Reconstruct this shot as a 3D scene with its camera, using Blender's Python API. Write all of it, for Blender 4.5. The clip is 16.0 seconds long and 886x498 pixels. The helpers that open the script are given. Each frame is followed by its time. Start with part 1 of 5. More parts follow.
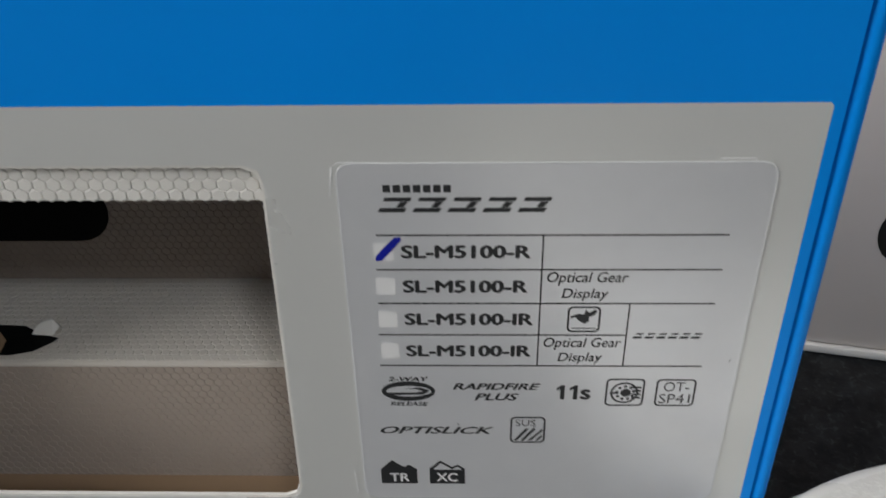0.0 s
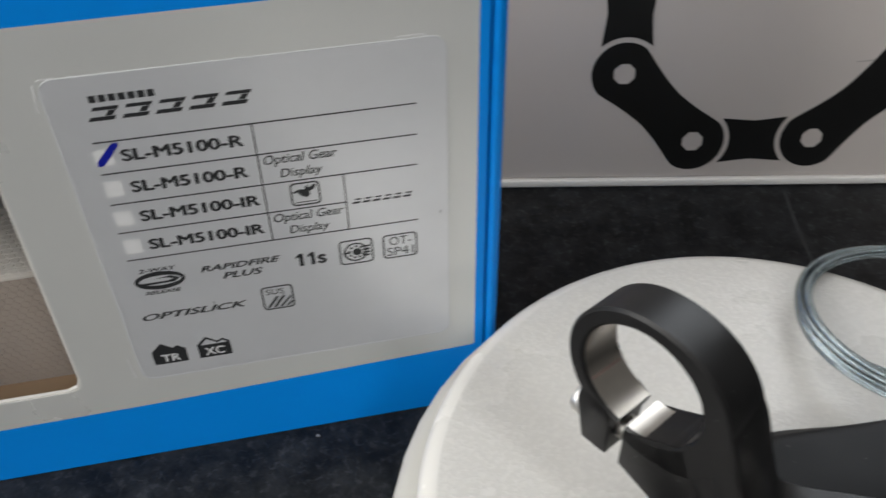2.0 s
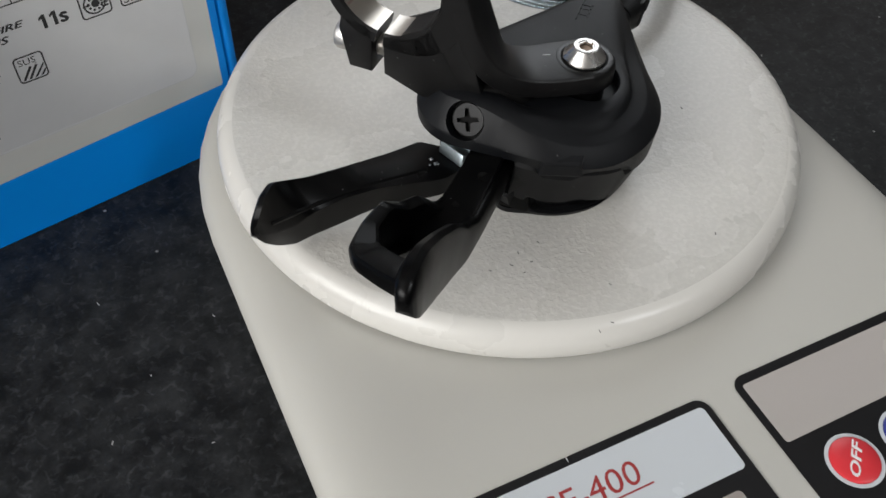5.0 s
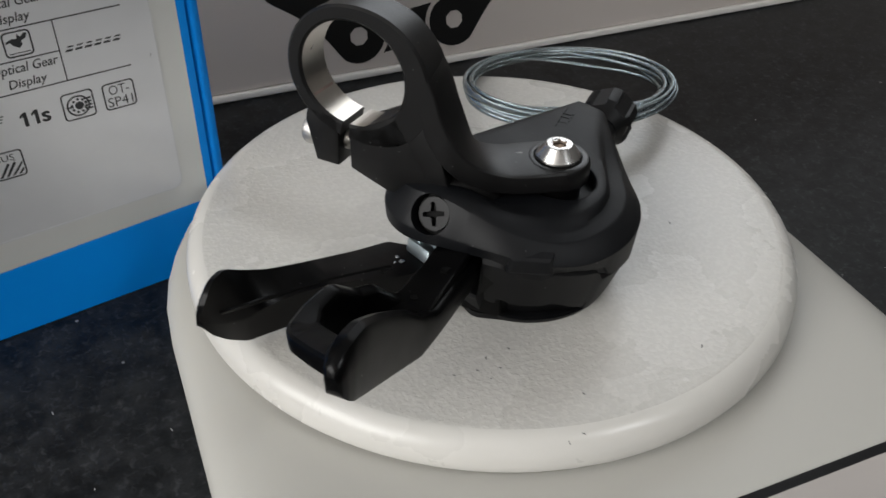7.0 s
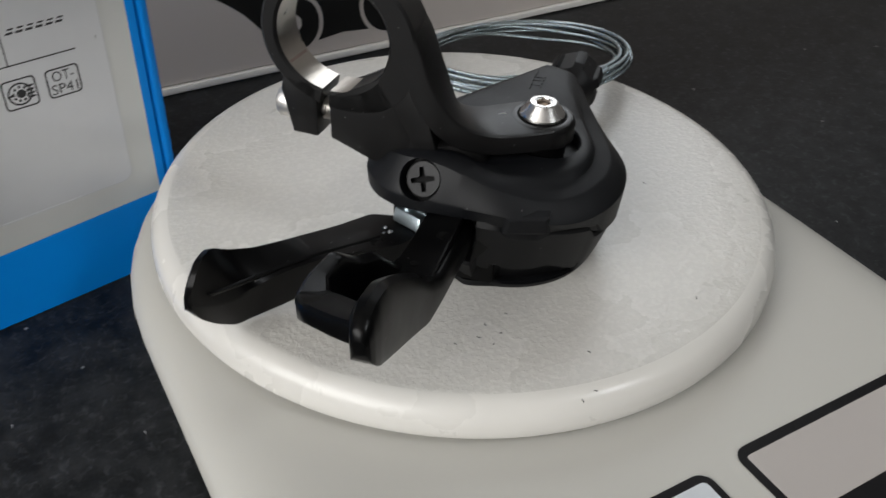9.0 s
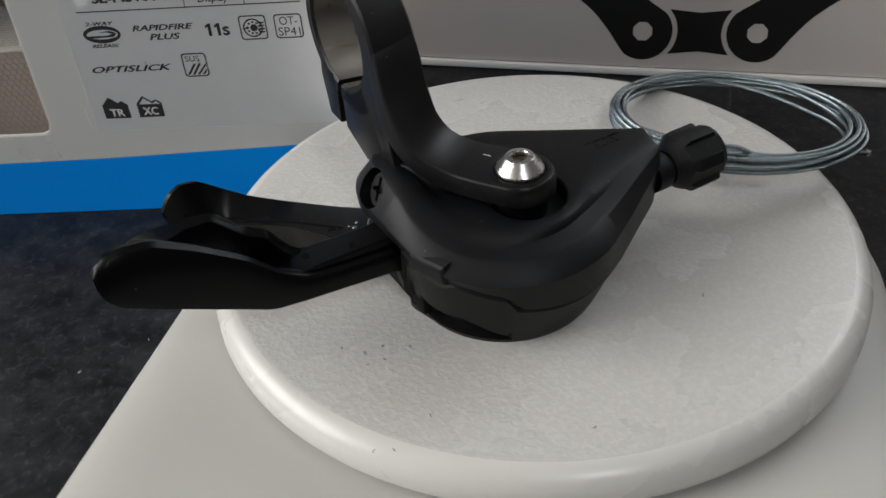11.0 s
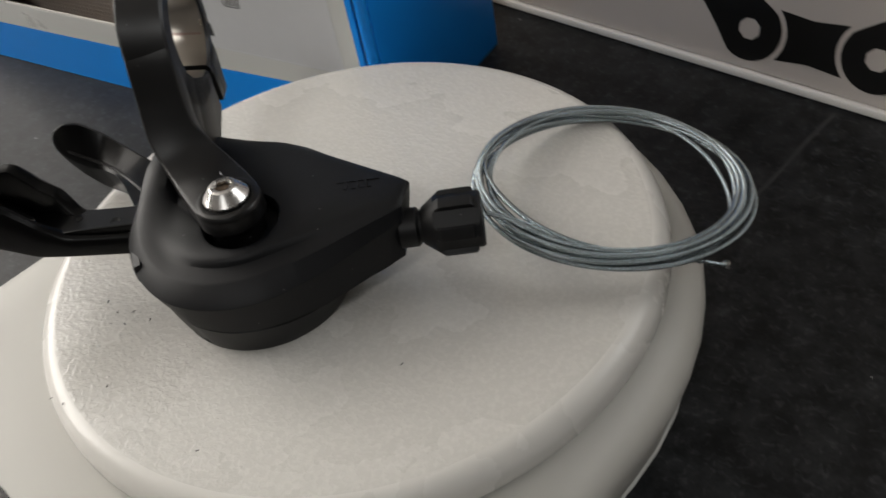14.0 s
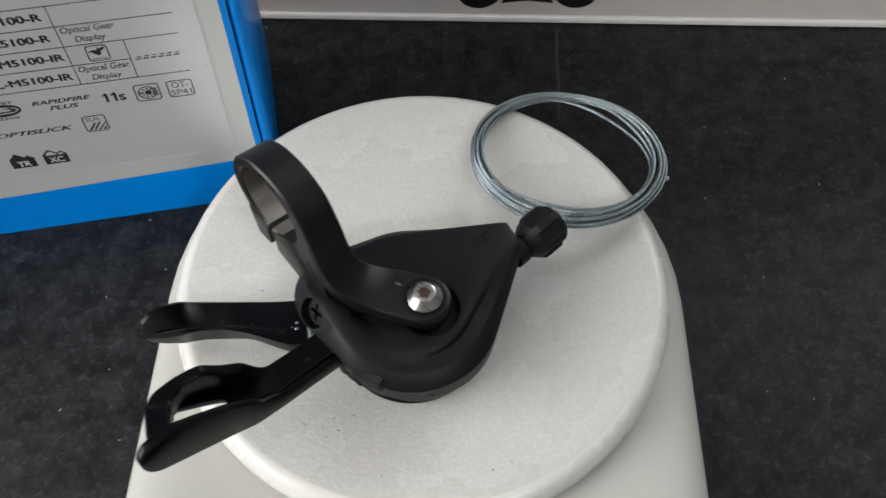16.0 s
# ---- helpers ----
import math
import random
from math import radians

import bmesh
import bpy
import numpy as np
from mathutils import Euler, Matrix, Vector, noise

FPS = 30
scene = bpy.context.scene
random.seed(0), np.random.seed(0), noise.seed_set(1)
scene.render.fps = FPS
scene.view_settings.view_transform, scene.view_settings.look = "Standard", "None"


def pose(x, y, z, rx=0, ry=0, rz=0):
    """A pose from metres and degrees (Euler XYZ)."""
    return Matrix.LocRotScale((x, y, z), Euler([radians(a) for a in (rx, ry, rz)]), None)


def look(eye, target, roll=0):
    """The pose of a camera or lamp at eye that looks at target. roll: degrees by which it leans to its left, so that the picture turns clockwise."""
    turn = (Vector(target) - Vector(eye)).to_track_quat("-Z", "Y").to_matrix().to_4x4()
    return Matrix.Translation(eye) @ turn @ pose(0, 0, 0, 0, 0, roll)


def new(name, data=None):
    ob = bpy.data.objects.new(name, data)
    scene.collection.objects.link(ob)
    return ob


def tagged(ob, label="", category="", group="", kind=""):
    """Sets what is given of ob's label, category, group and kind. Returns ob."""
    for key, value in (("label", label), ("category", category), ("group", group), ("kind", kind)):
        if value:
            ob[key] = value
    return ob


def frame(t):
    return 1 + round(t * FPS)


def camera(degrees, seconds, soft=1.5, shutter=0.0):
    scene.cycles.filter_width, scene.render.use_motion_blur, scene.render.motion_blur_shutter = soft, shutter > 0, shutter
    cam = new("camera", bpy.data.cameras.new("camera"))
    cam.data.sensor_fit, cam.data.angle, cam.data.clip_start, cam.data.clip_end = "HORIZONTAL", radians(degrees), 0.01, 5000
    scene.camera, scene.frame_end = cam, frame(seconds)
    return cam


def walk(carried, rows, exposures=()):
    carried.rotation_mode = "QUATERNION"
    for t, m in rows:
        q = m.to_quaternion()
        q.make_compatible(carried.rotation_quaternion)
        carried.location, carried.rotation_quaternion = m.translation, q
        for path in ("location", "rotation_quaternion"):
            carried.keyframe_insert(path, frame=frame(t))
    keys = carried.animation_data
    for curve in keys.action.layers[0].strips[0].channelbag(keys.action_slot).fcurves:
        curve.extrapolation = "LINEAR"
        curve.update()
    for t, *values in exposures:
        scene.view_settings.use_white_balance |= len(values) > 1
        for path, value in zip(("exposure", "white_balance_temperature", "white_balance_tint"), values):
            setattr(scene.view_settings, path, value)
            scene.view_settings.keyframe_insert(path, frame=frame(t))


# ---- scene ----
cam = camera(52.36, 16.0, shutter=0.3)

PATH = [
    (0, look((-0.09238, -0.09056, 0.19252), (-0.19440, 0.31287, -0.08468), -1.29)),
    (0.5, look((-0.08398, -0.09225, 0.18053), (-0.18150, 0.31396, -0.09420), -0.81)),
    (1, look((-0.08280, -0.09110, 0.18135), (-0.17438, 0.31078, -0.10169), -0.85)),
    (1.5, look((-0.07981, -0.09870, 0.18880), (-0.13561, 0.28800, -0.12320), -1.19)),
    (2, look((-0.06798, -0.10212, 0.20648), (-0.07314, 0.26605, -0.13178), -0.91)),
    (2.5, look((-0.04786, -0.10820, 0.22239), (-0.02529, 0.23685, -0.13876), -0.26)),
    (3, look((-0.04544, -0.12472, 0.22163), (-0.01589, 0.19624, -0.16062), -0.28)),
    (3.5, look((-0.04646, -0.12807, 0.22183), (0.01823, 0.17500, -0.17056), -2.39)),
    (4, look((-0.08226, -0.13626, 0.21468), (0.03570, 0.15537, -0.17395), -1.29)),
    (4.2, look((-0.09964, -0.14035, 0.20602), (0.03346, 0.14757, -0.18048), -0.23)),
    (6.3, look((-0.07779, -0.16995, 0.18878), (0.07094, 0.14113, -0.17331), 3.59)),
    (6.5, look((-0.07372, -0.17004, 0.18385), (0.07515, 0.15606, -0.16471), 3.10)),
    (7, look((-0.08514, -0.16582, 0.17773), (0.07150, 0.19298, -0.13327), 1.45)),
    (7.5, look((-0.09480, -0.16438, 0.16523), (0.09387, 0.19077, -0.13187), 0.69)),
    (8, look((-0.10112, -0.15276, 0.16203), (0.13716, 0.17450, -0.13144), 2.12)),
    (8.5, look((-0.10352, -0.15465, 0.16515), (0.13071, 0.16764, -0.13696), 2.58)),
    (9, look((-0.10024, -0.15893, 0.16750), (0.10237, 0.17959, -0.13967), 2.23)),
    (9.2, look((-0.09602, -0.16298, 0.16707), (0.08023, 0.18881, -0.14143), 1.35)),
    (11.3, look((0.05033, -0.17104, 0.17255), (-0.10095, 0.19248, -0.13562), -5.66)),
    (11.5, look((0.06475, -0.16844, 0.17123), (-0.11297, 0.18472, -0.13486), -6.48)),
    (12, look((0.09270, -0.16043, 0.16992), (-0.14699, 0.16226, -0.12743), -8.66)),
    (12.5, look((0.12478, -0.14453, 0.17437), (-0.17075, 0.13373, -0.11757), -11.10)),
    (13, look((0.15168, -0.11935, 0.17393), (-0.17658, 0.12319, -0.11489), -12.43)),
    (13.5, look((0.15256, -0.09469, 0.17682), (-0.18606, 0.12678, -0.11692), -13.09)),
    (14, look((0.13976, -0.08719, 0.18658), (-0.14180, 0.14089, -0.15796), -12.18)),
    (14.5, look((0.11949, -0.10034, 0.21658), (-0.06204, 0.14699, -0.17823), -9.20)),
    (15, look((0.08672, -0.10989, 0.24598), (-0.01973, 0.15678, -0.16336), -5.98)),
    (15.5, look((0.04758, -0.12692, 0.26442), (0.00509, 0.14276, -0.15447), -1.58)),
    (16, look((0.00788, -0.14352, 0.27956), (0.00344, 0.12710, -0.14084), 0.45)),
]
walk(cam, PATH, [
    (0, -0.14, 6450, 10), (0.5, -0.06, 6500, 10), (1.5, -0.08, 6500, 10), (2.5, 0.0, 6500, 10), (3.3, -0.22, 6500, 10), (4.2, -0.36, 6500, 10),
    (6.3, -0.48, 6500, 10), (7.5, -0.5, 6580, 10), (8.0, -0.5, 6640, 10), (8.5, -0.47, 6550, 10), (9.2, -0.47, 6500, 10), (11.3, -0.4, 6500, 10), (12.5, -0.42, 6500, 10),
    (13, -0.42, 6600, 10), (14, -0.36, 6900, 11), (14.5, -0.25, 6750, 10), (15.5, -0.02, 6500, 10), (16, 0.0, 6430, 9),
])

# ---- light ----
world = bpy.data.worlds.new("room_sky")
scene.world = world
world.use_nodes = True
wn = world.node_tree
sky = wn.nodes.new("ShaderNodeTexSky")
sky.sky_type, sky.sun_disc = "NISHITA", False
sky.sun_elevation, sky.sun_rotation = radians(35), radians(200)
wn.links.new(sky.outputs[0], wn.nodes["Background"].inputs[0])
wn.nodes["Background"].inputs[1].default_value = 0.1

WINDOW_Y, WINDOW_Z = -0.75, 0.98
lamp_data = bpy.data.lights.new("window_light", "AREA")
lamp_data.shape, lamp_data.size, lamp_data.size_y = "RECTANGLE", 1.9, 1.3
lamp_data.energy, lamp_data.color = 79.0, (1.0, 0.985, 0.955)
window_light = new("window_light", lamp_data)
window_light.matrix_world = look((-1.93, WINDOW_Y, WINDOW_Z), (0.0, WINDOW_Y + 0.25, WINDOW_Z - 0.5))

SIDE_X, SIDE_Z = 0.85, 0.85
side_data = bpy.data.lights.new("side_window_light", "AREA")
side_data.shape, side_data.size, side_data.size_y = "RECTANGLE", 0.9, 0.9
side_data.energy, side_data.color = 12.0, (0.93, 0.97, 1.0)
side_light = new("side_window_light", side_data)
side_light.matrix_world = look((SIDE_X, 1.07, SIDE_Z), (SIDE_X - 0.3, 0.0, SIDE_Z - 0.6))

# overhead lamp added out of view to brighten the tray and front faces
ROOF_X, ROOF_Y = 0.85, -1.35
roof_data = bpy.data.lights.new("added_overhead_light", "AREA")
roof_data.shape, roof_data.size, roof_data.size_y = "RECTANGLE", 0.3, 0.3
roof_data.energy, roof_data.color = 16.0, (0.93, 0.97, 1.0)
roof_light = new("added_overhead_light", roof_data)
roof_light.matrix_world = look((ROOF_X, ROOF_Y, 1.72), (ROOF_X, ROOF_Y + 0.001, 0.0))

# ---- materials ----


def mat(name, colour, rough=0.5, metal=0.0, vary=0.0, vary_scale=40.0, bump=0.0, bump_scale=800.0, coat=0.0, spec=0.5, bump_dist=0.0002):
    """Principled surface with broad mottling and fine relief, in object metres."""
    m = bpy.data.materials.new(name)
    m.use_nodes = True
    nt = m.node_tree
    p = nt.nodes["Principled BSDF"]
    p.inputs["Base Color"].default_value = (*colour, 1)
    p.inputs["Roughness"].default_value = rough
    p.inputs["Metallic"].default_value = metal
    p.inputs["Specular IOR Level"].default_value = spec
    p.inputs["Coat Weight"].default_value = coat
    tc = nt.nodes.new("ShaderNodeTexCoord")
    if vary:
        n = nt.nodes.new("ShaderNodeTexNoise")
        n.inputs["Scale"].default_value, n.inputs["Detail"].default_value = vary_scale, 6
        nt.links.new(tc.outputs["Object"], n.inputs["Vector"])
        r = nt.nodes.new("ShaderNodeMix")
        r.data_type = "RGBA"
        r.inputs["A"].default_value = (*[c * (1 - vary) for c in colour], 1)
        r.inputs["B"].default_value = (*[min(1, c * (1 + vary)) for c in colour], 1)
        nt.links.new(n.outputs["Fac"], r.inputs["Factor"])
        nt.links.new(r.outputs["Result"], p.inputs["Base Color"])
        mr = nt.nodes.new("ShaderNodeMapRange")
        mr.inputs["To Min"].default_value, mr.inputs["To Max"].default_value = max(0.03, rough - 0.08), min(1, rough + 0.08)
        nt.links.new(n.outputs["Fac"], mr.inputs["Value"])
        nt.links.new(mr.outputs["Result"], p.inputs["Roughness"])
    if bump:
        n2 = nt.nodes.new("ShaderNodeTexNoise")
        n2.inputs["Scale"].default_value, n2.inputs["Detail"].default_value = bump_scale, 3
        nt.links.new(tc.outputs["Object"], n2.inputs["Vector"])
        b = nt.nodes.new("ShaderNodeBump")
        b.inputs["Strength"].default_value, b.inputs["Distance"].default_value = bump, bump_dist
        nt.links.new(n2.outputs["Fac"], b.inputs["Height"])
        nt.links.new(b.outputs["Normal"], p.inputs["Normal"])
    return m


def stone_mat():
    """Black mineral worktop: faint blue-grey clouding, pale scuffs and fine grain."""
    m = mat("black_worktop", (0.014, 0.0155, 0.018), 0.5, bump=0.25, bump_scale=900, bump_dist=0.0001, spec=0.27)
    nt = m.node_tree
    p = nt.nodes["Principled BSDF"]
    tc = nt.nodes.new("ShaderNodeTexCoord")
    cloud = nt.nodes.new("ShaderNodeTexNoise")
    cloud.inputs["Scale"].default_value, cloud.inputs["Detail"].default_value, cloud.inputs["Roughness"].default_value = 110, 8, 0.72
    nt.links.new(tc.outputs["Object"], cloud.inputs["Vector"])
    ramp = nt.nodes.new("ShaderNodeValToRGB")
    ramp.color_ramp.elements[0].position, ramp.color_ramp.elements[0].color = 0.40, (0.0012, 0.0015, 0.002, 1)
    ramp.color_ramp.elements[1].position, ramp.color_ramp.elements[1].color = 0.86, (0.036, 0.038, 0.041, 1)
    nt.links.new(cloud.outputs["Fac"], ramp.inputs["Fac"])
    spot = nt.nodes.new("ShaderNodeTexVoronoi")
    spot.inputs["Scale"].default_value = 95
    nt.links.new(tc.outputs["Object"], spot.inputs["Vector"])
    sr = nt.nodes.new("ShaderNodeValToRGB")
    sr.color_ramp.elements[0].position, sr.color_ramp.elements[0].color = 0.035, (1, 1, 1, 1)
    sr.color_ramp.elements[1].position, sr.color_ramp.elements[1].color = 0.06, (0, 0, 0, 1)
    nt.links.new(spot.outputs["Distance"], sr.inputs["Fac"])
    gate = nt.nodes.new("ShaderNodeMath")
    gate.operation = "GREATER_THAN"
    gate.inputs[1].default_value = 0.86
    sep = nt.nodes.new("ShaderNodeSeparateColor")
    nt.links.new(spot.outputs["Color"], sep.inputs["Color"])
    nt.links.new(sep.outputs[0], gate.inputs[0])
    mul = nt.nodes.new("ShaderNodeMath")
    mul.operation = "MULTIPLY"
    nt.links.new(sr.outputs["Color"], mul.inputs[0])
    nt.links.new(gate.outputs[0], mul.inputs[1])
    mix = nt.nodes.new("ShaderNodeMix")
    mix.data_type = "RGBA"
    mix.inputs["B"].default_value = (0.22, 0.22, 0.22, 1)
    nt.links.new(mul.outputs[0], mix.inputs["Factor"])
    fine = nt.nodes.new("ShaderNodeTexNoise")
    fine.inputs["Scale"].default_value, fine.inputs["Detail"].default_value, fine.inputs["Distortion"].default_value = 420, 5, 0.8
    nt.links.new(tc.outputs["Object"], fine.inputs["Vector"])
    fr = nt.nodes.new("ShaderNodeValToRGB")
    fr.color_ramp.elements[0].position, fr.color_ramp.elements[0].color = 0.54, (0, 0, 0, 1)
    fr.color_ramp.elements[1].position, fr.color_ramp.elements[1].color = 0.74, (0.05, 0.053, 0.057, 1)
    nt.links.new(fine.outputs["Fac"], fr.inputs["Fac"])
    dust = nt.nodes.new("ShaderNodeMix")
    dust.data_type, dust.blend_type = "RGBA", "ADD"
    nt.links.new(cloud.outputs["Fac"], dust.inputs["Factor"])
    nt.links.new(ramp.outputs["Color"], dust.inputs["A"])
    nt.links.new(fr.outputs["Color"], dust.inputs["B"])
    nt.links.new(dust.outputs["Result"], mix.inputs["A"])
    nt.links.new(mix.outputs["Result"], p.inputs["Base Color"])
    rr = nt.nodes.new("ShaderNodeMapRange")
    rr.inputs["To Min"].default_value, rr.inputs["To Max"].default_value = 0.42, 0.6
    nt.links.new(cloud.outputs["Fac"], rr.inputs["Value"])
    nt.links.new(rr.outputs["Result"], p.inputs["Roughness"])
    return m


def leather_mat(name, colour):
    """Moulded plastic with a pebbled, leather-like grain on top."""
    m = mat(name, colour, 0.27, vary=0.03, vary_scale=25)
    nt = m.node_tree
    p = nt.nodes["Principled BSDF"]
    tc = nt.nodes.new("ShaderNodeTexCoord")
    v = nt.nodes.new("ShaderNodeTexNoise")
    v.inputs["Scale"].default_value, v.inputs["Detail"].default_value, v.inputs["Distortion"].default_value = 900, 1.5, 0.4
    nt.links.new(tc.outputs["Object"], v.inputs["Vector"])
    r = nt.nodes.new("ShaderNodeValToRGB")
    r.color_ramp.elements[0].position, r.color_ramp.elements[1].position = 0.4, 0.7
    nt.links.new(v.outputs["Fac"], r.inputs["Fac"])
    b = nt.nodes.new("ShaderNodeBump")
    b.inputs["Strength"].default_value, b.inputs["Distance"].default_value = 0.3, 0.0002
    nt.links.new(r.outputs["Color"], b.inputs["Height"])
    nt.links.new(b.outputs["Normal"], p.inputs["Normal"])
    # pits of the grain darkened in the colour, so the relief's shade holds
    pits = nt.nodes.new("ShaderNodeMix")
    pits.data_type, pits.blend_type = "RGBA", "MULTIPLY"
    pits.inputs["Factor"].default_value = 1.0
    pit_shade = nt.nodes.new("ShaderNodeMapRange")
    pit_shade.inputs["To Min"].default_value, pit_shade.inputs["To Max"].default_value = 0.925, 1.0
    nt.links.new(r.outputs["Color"], pit_shade.inputs["Value"])
    nt.links.new(p.inputs["Base Color"].links[0].from_socket, pits.inputs["A"])
    nt.links.new(pit_shade.outputs["Result"], pits.inputs["B"])
    nt.links.new(pits.outputs["Result"], p.inputs["Base Color"])
    return m


STONE = stone_mat()
PLATE = leather_mat("ivory_grained_plastic", (0.595, 0.58, 0.545))
PLATE_RIM = mat("ivory_smooth_plastic", (0.63, 0.614, 0.58), 0.28, vary=0.02, bump=0.08, bump_scale=600)
BODY = mat("off_white_plastic", (0.475, 0.465, 0.43), 0.45, vary=0.03, vary_scale=20, bump=0.06, bump_scale=1200)
BASE = mat("grey_white_plastic", (0.5, 0.5, 0.48), 0.4, vary=0.03)
BLACK_GLOSS = mat("black_gloss_plastic", (0.008, 0.008, 0.009), 0.2, vary=0.2, vary_scale=120)
STRIP = mat("pale_blue_grey_film", (0.55, 0.58, 0.61), 0.25, vary=0.03)
STRIP_GREY = mat("warm_grey_film", (0.42, 0.39, 0.37), 0.25, vary=0.04)
LCD = mat("dull_lcd_glass", (0.30, 0.27, 0.25), 0.15, vary=0.06, vary_scale=60)
RED_INK = mat("dark_red_ink", (0.32, 0.03, 0.03), 0.4)
RED_KEY = mat("red_rubber", (0.62, 0.03, 0.04), 0.4, vary=0.08, vary_scale=300)
BLUE_KEY = mat("blue_rubber", (0.02, 0.03, 0.22), 0.4, vary=0.08, vary_scale=300)
WHITE_INK = mat("white_ink", (0.75, 0.75, 0.75), 0.45)
SHELL = mat("black_matt_nylon", (0.0022, 0.0026, 0.0037), 0.5, vary=0.15, vary_scale=90, bump=0.7, bump_scale=3600, bump_dist=0.00006, spec=0.27)
SCREW = mat("black_screw_steel", (0.004, 0.004, 0.0045), 0.45, spec=0.25, vary=0.2, vary_scale=200)
SHELL_LOW = mat("black_nylon_lower", (0.0022, 0.0024, 0.0031), 0.5, vary=0.15, vary_scale=90, bump=0.2, bump_scale=3500, bump_dist=0.00004, spec=0.3)
LEVER = mat("black_satin_lever", (0.001, 0.001, 0.0012), 0.33, vary=0.2, vary_scale=140, bump=0.1, bump_scale=3000, bump_dist=0.00003, spec=0.17)
ANODISED = mat("black_anodised_aluminium", (0.0024, 0.0023, 0.0025), 0.33, vary=0.12, vary_scale=120, bump=0.3, bump_scale=2600, bump_dist=0.00005, spec=0.4)
ANODISED_MATT = mat("black_blasted_aluminium", (0.005, 0.0048, 0.005), 0.42, vary=0.12, vary_scale=160, bump=0.4, bump_scale=2200, bump_dist=0.00006, spec=0.36)
RAW_ALU = mat("raw_machined_aluminium", (0.54, 0.50, 0.45), 0.3, 1.0, vary=0.12, vary_scale=300, bump=0.2, bump_scale=1500, bump_dist=0.00005)
CHROME = mat("stainless_steel", (0.62, 0.605, 0.585), 0.28, 1.0, vary=0.05, vary_scale=400)
NICKEL = mat("dull_nickel_steel", (0.74, 0.72, 0.69), 0.4, 1.0, vary=0.05, vary_scale=400)
ZINC = mat("zinc_plated_steel", (0.60, 0.68, 0.72), 0.36, 1.0, vary=0.1, vary_scale=400)
GREASE = mat("clear_grease", (0.10, 0.11, 0.12), 0.06, spec=0.9, coat=1.0)
WIRE = mat("galvanised_wire", (0.34, 0.39, 0.41), 0.23, 1.0, vary=0.07, vary_scale=300)
SOCKET = mat("dark_brown_steel", (0.16, 0.12, 0.09), 0.45, 1.0)
# near-black for dark parts and for sheets that paint the shade in holes
DARK = mat("black_parts_and_hole_shade", (0.002, 0.002, 0.002), 0.7, spec=0.15)
BLUE = mat("blue_printed_card", (0.001, 0.25, 0.80), 0.36, spec=0.18, vary=0.04, vary_scale=30, bump=0.05, bump_scale=900)
GREY_CARD = mat("silver_grey_printed_card", (0.68, 0.685, 0.665), 0.3, vary=0.03, vary_scale=30, bump=0.08, bump_scale=700, metal=0.25)
LABEL = mat("silver_sticker", (0.72, 0.73, 0.75), 0.31, metal=0.36, vary=0.03, vary_scale=200, bump=0.1, bump_scale=2500, bump_dist=0.00003)
LABEL_EDGE = mat("pale_sticker_edge", (0.64, 0.65, 0.66), 0.45, vary=0.05, vary_scale=200)
WHITE_CARD = mat("white_card", (0.72, 0.70, 0.66), 0.55, vary=0.04, vary_scale=60)
# tray card with the box's inner shade and warm bounce in its colour
SHADED_TRAY = mat("shaded_embossed_card", (0.40, 0.34, 0.29), 0.7, vary=0.06, vary_scale=50)
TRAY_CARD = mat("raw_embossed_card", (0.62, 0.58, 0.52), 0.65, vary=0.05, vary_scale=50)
KRAFT = mat("brown_card", (0.30, 0.20, 0.12), 0.7, vary=0.1, vary_scale=120, bump=0.2)
INK = mat("dark_grey_ink", (0.022, 0.023, 0.025), 0.45)
PEN = mat("blue_marker_ink", (0.005, 0.012, 0.30), 0.35)
PRINT = mat("black_print", (0.0025, 0.0025, 0.0025), 0.45, vary=0.2, vary_scale=80)
CARTON = mat("off_white_carton", (0.63, 0.575, 0.54), 0.5, vary=0.04, vary_scale=12, bump=0.08, bump_scale=500)
CARTON_EDGE = mat("white_carton_edge", (0.72, 0.70, 0.67), 0.55, vary=0.04)
# unseen walls, kept dark so they reflect little into the black parts
WALL = mat("unseen_dark_wall", (0.12, 0.117, 0.112), 0.8, vary=0.04, vary_scale=6, bump=0.1, bump_scale=120)
CEIL = mat("ceiling_paint", (0.70, 0.69, 0.68), 0.85, vary=0.02, vary_scale=4)
FLOORM = mat("brown_floor_boards", (0.20, 0.13, 0.08), 0.5, vary=0.2, vary_scale=8)
FRAME_WHITE = mat("white_window_paint", (0.78, 0.78, 0.76), 0.4, vary=0.02)
LINT = mat("dark_lint", (0.02, 0.02, 0.02), 0.8)
LINT_PALE = mat("pale_lint", (0.6, 0.6, 0.6), 0.8)
SCRATCH = mat("pencil_grey_scratch", (0.36, 0.33, 0.31), 0.6, vary=0.3, vary_scale=300)
SCUFF = mat("pale_scuff", (0.035, 0.036, 0.038), 0.6, vary=0.5, vary_scale=300, spec=0.25)
STREAK = mat("brownish_streak", (0.44, 0.33, 0.29), 0.4, 0.6, vary=0.3, vary_scale=500)



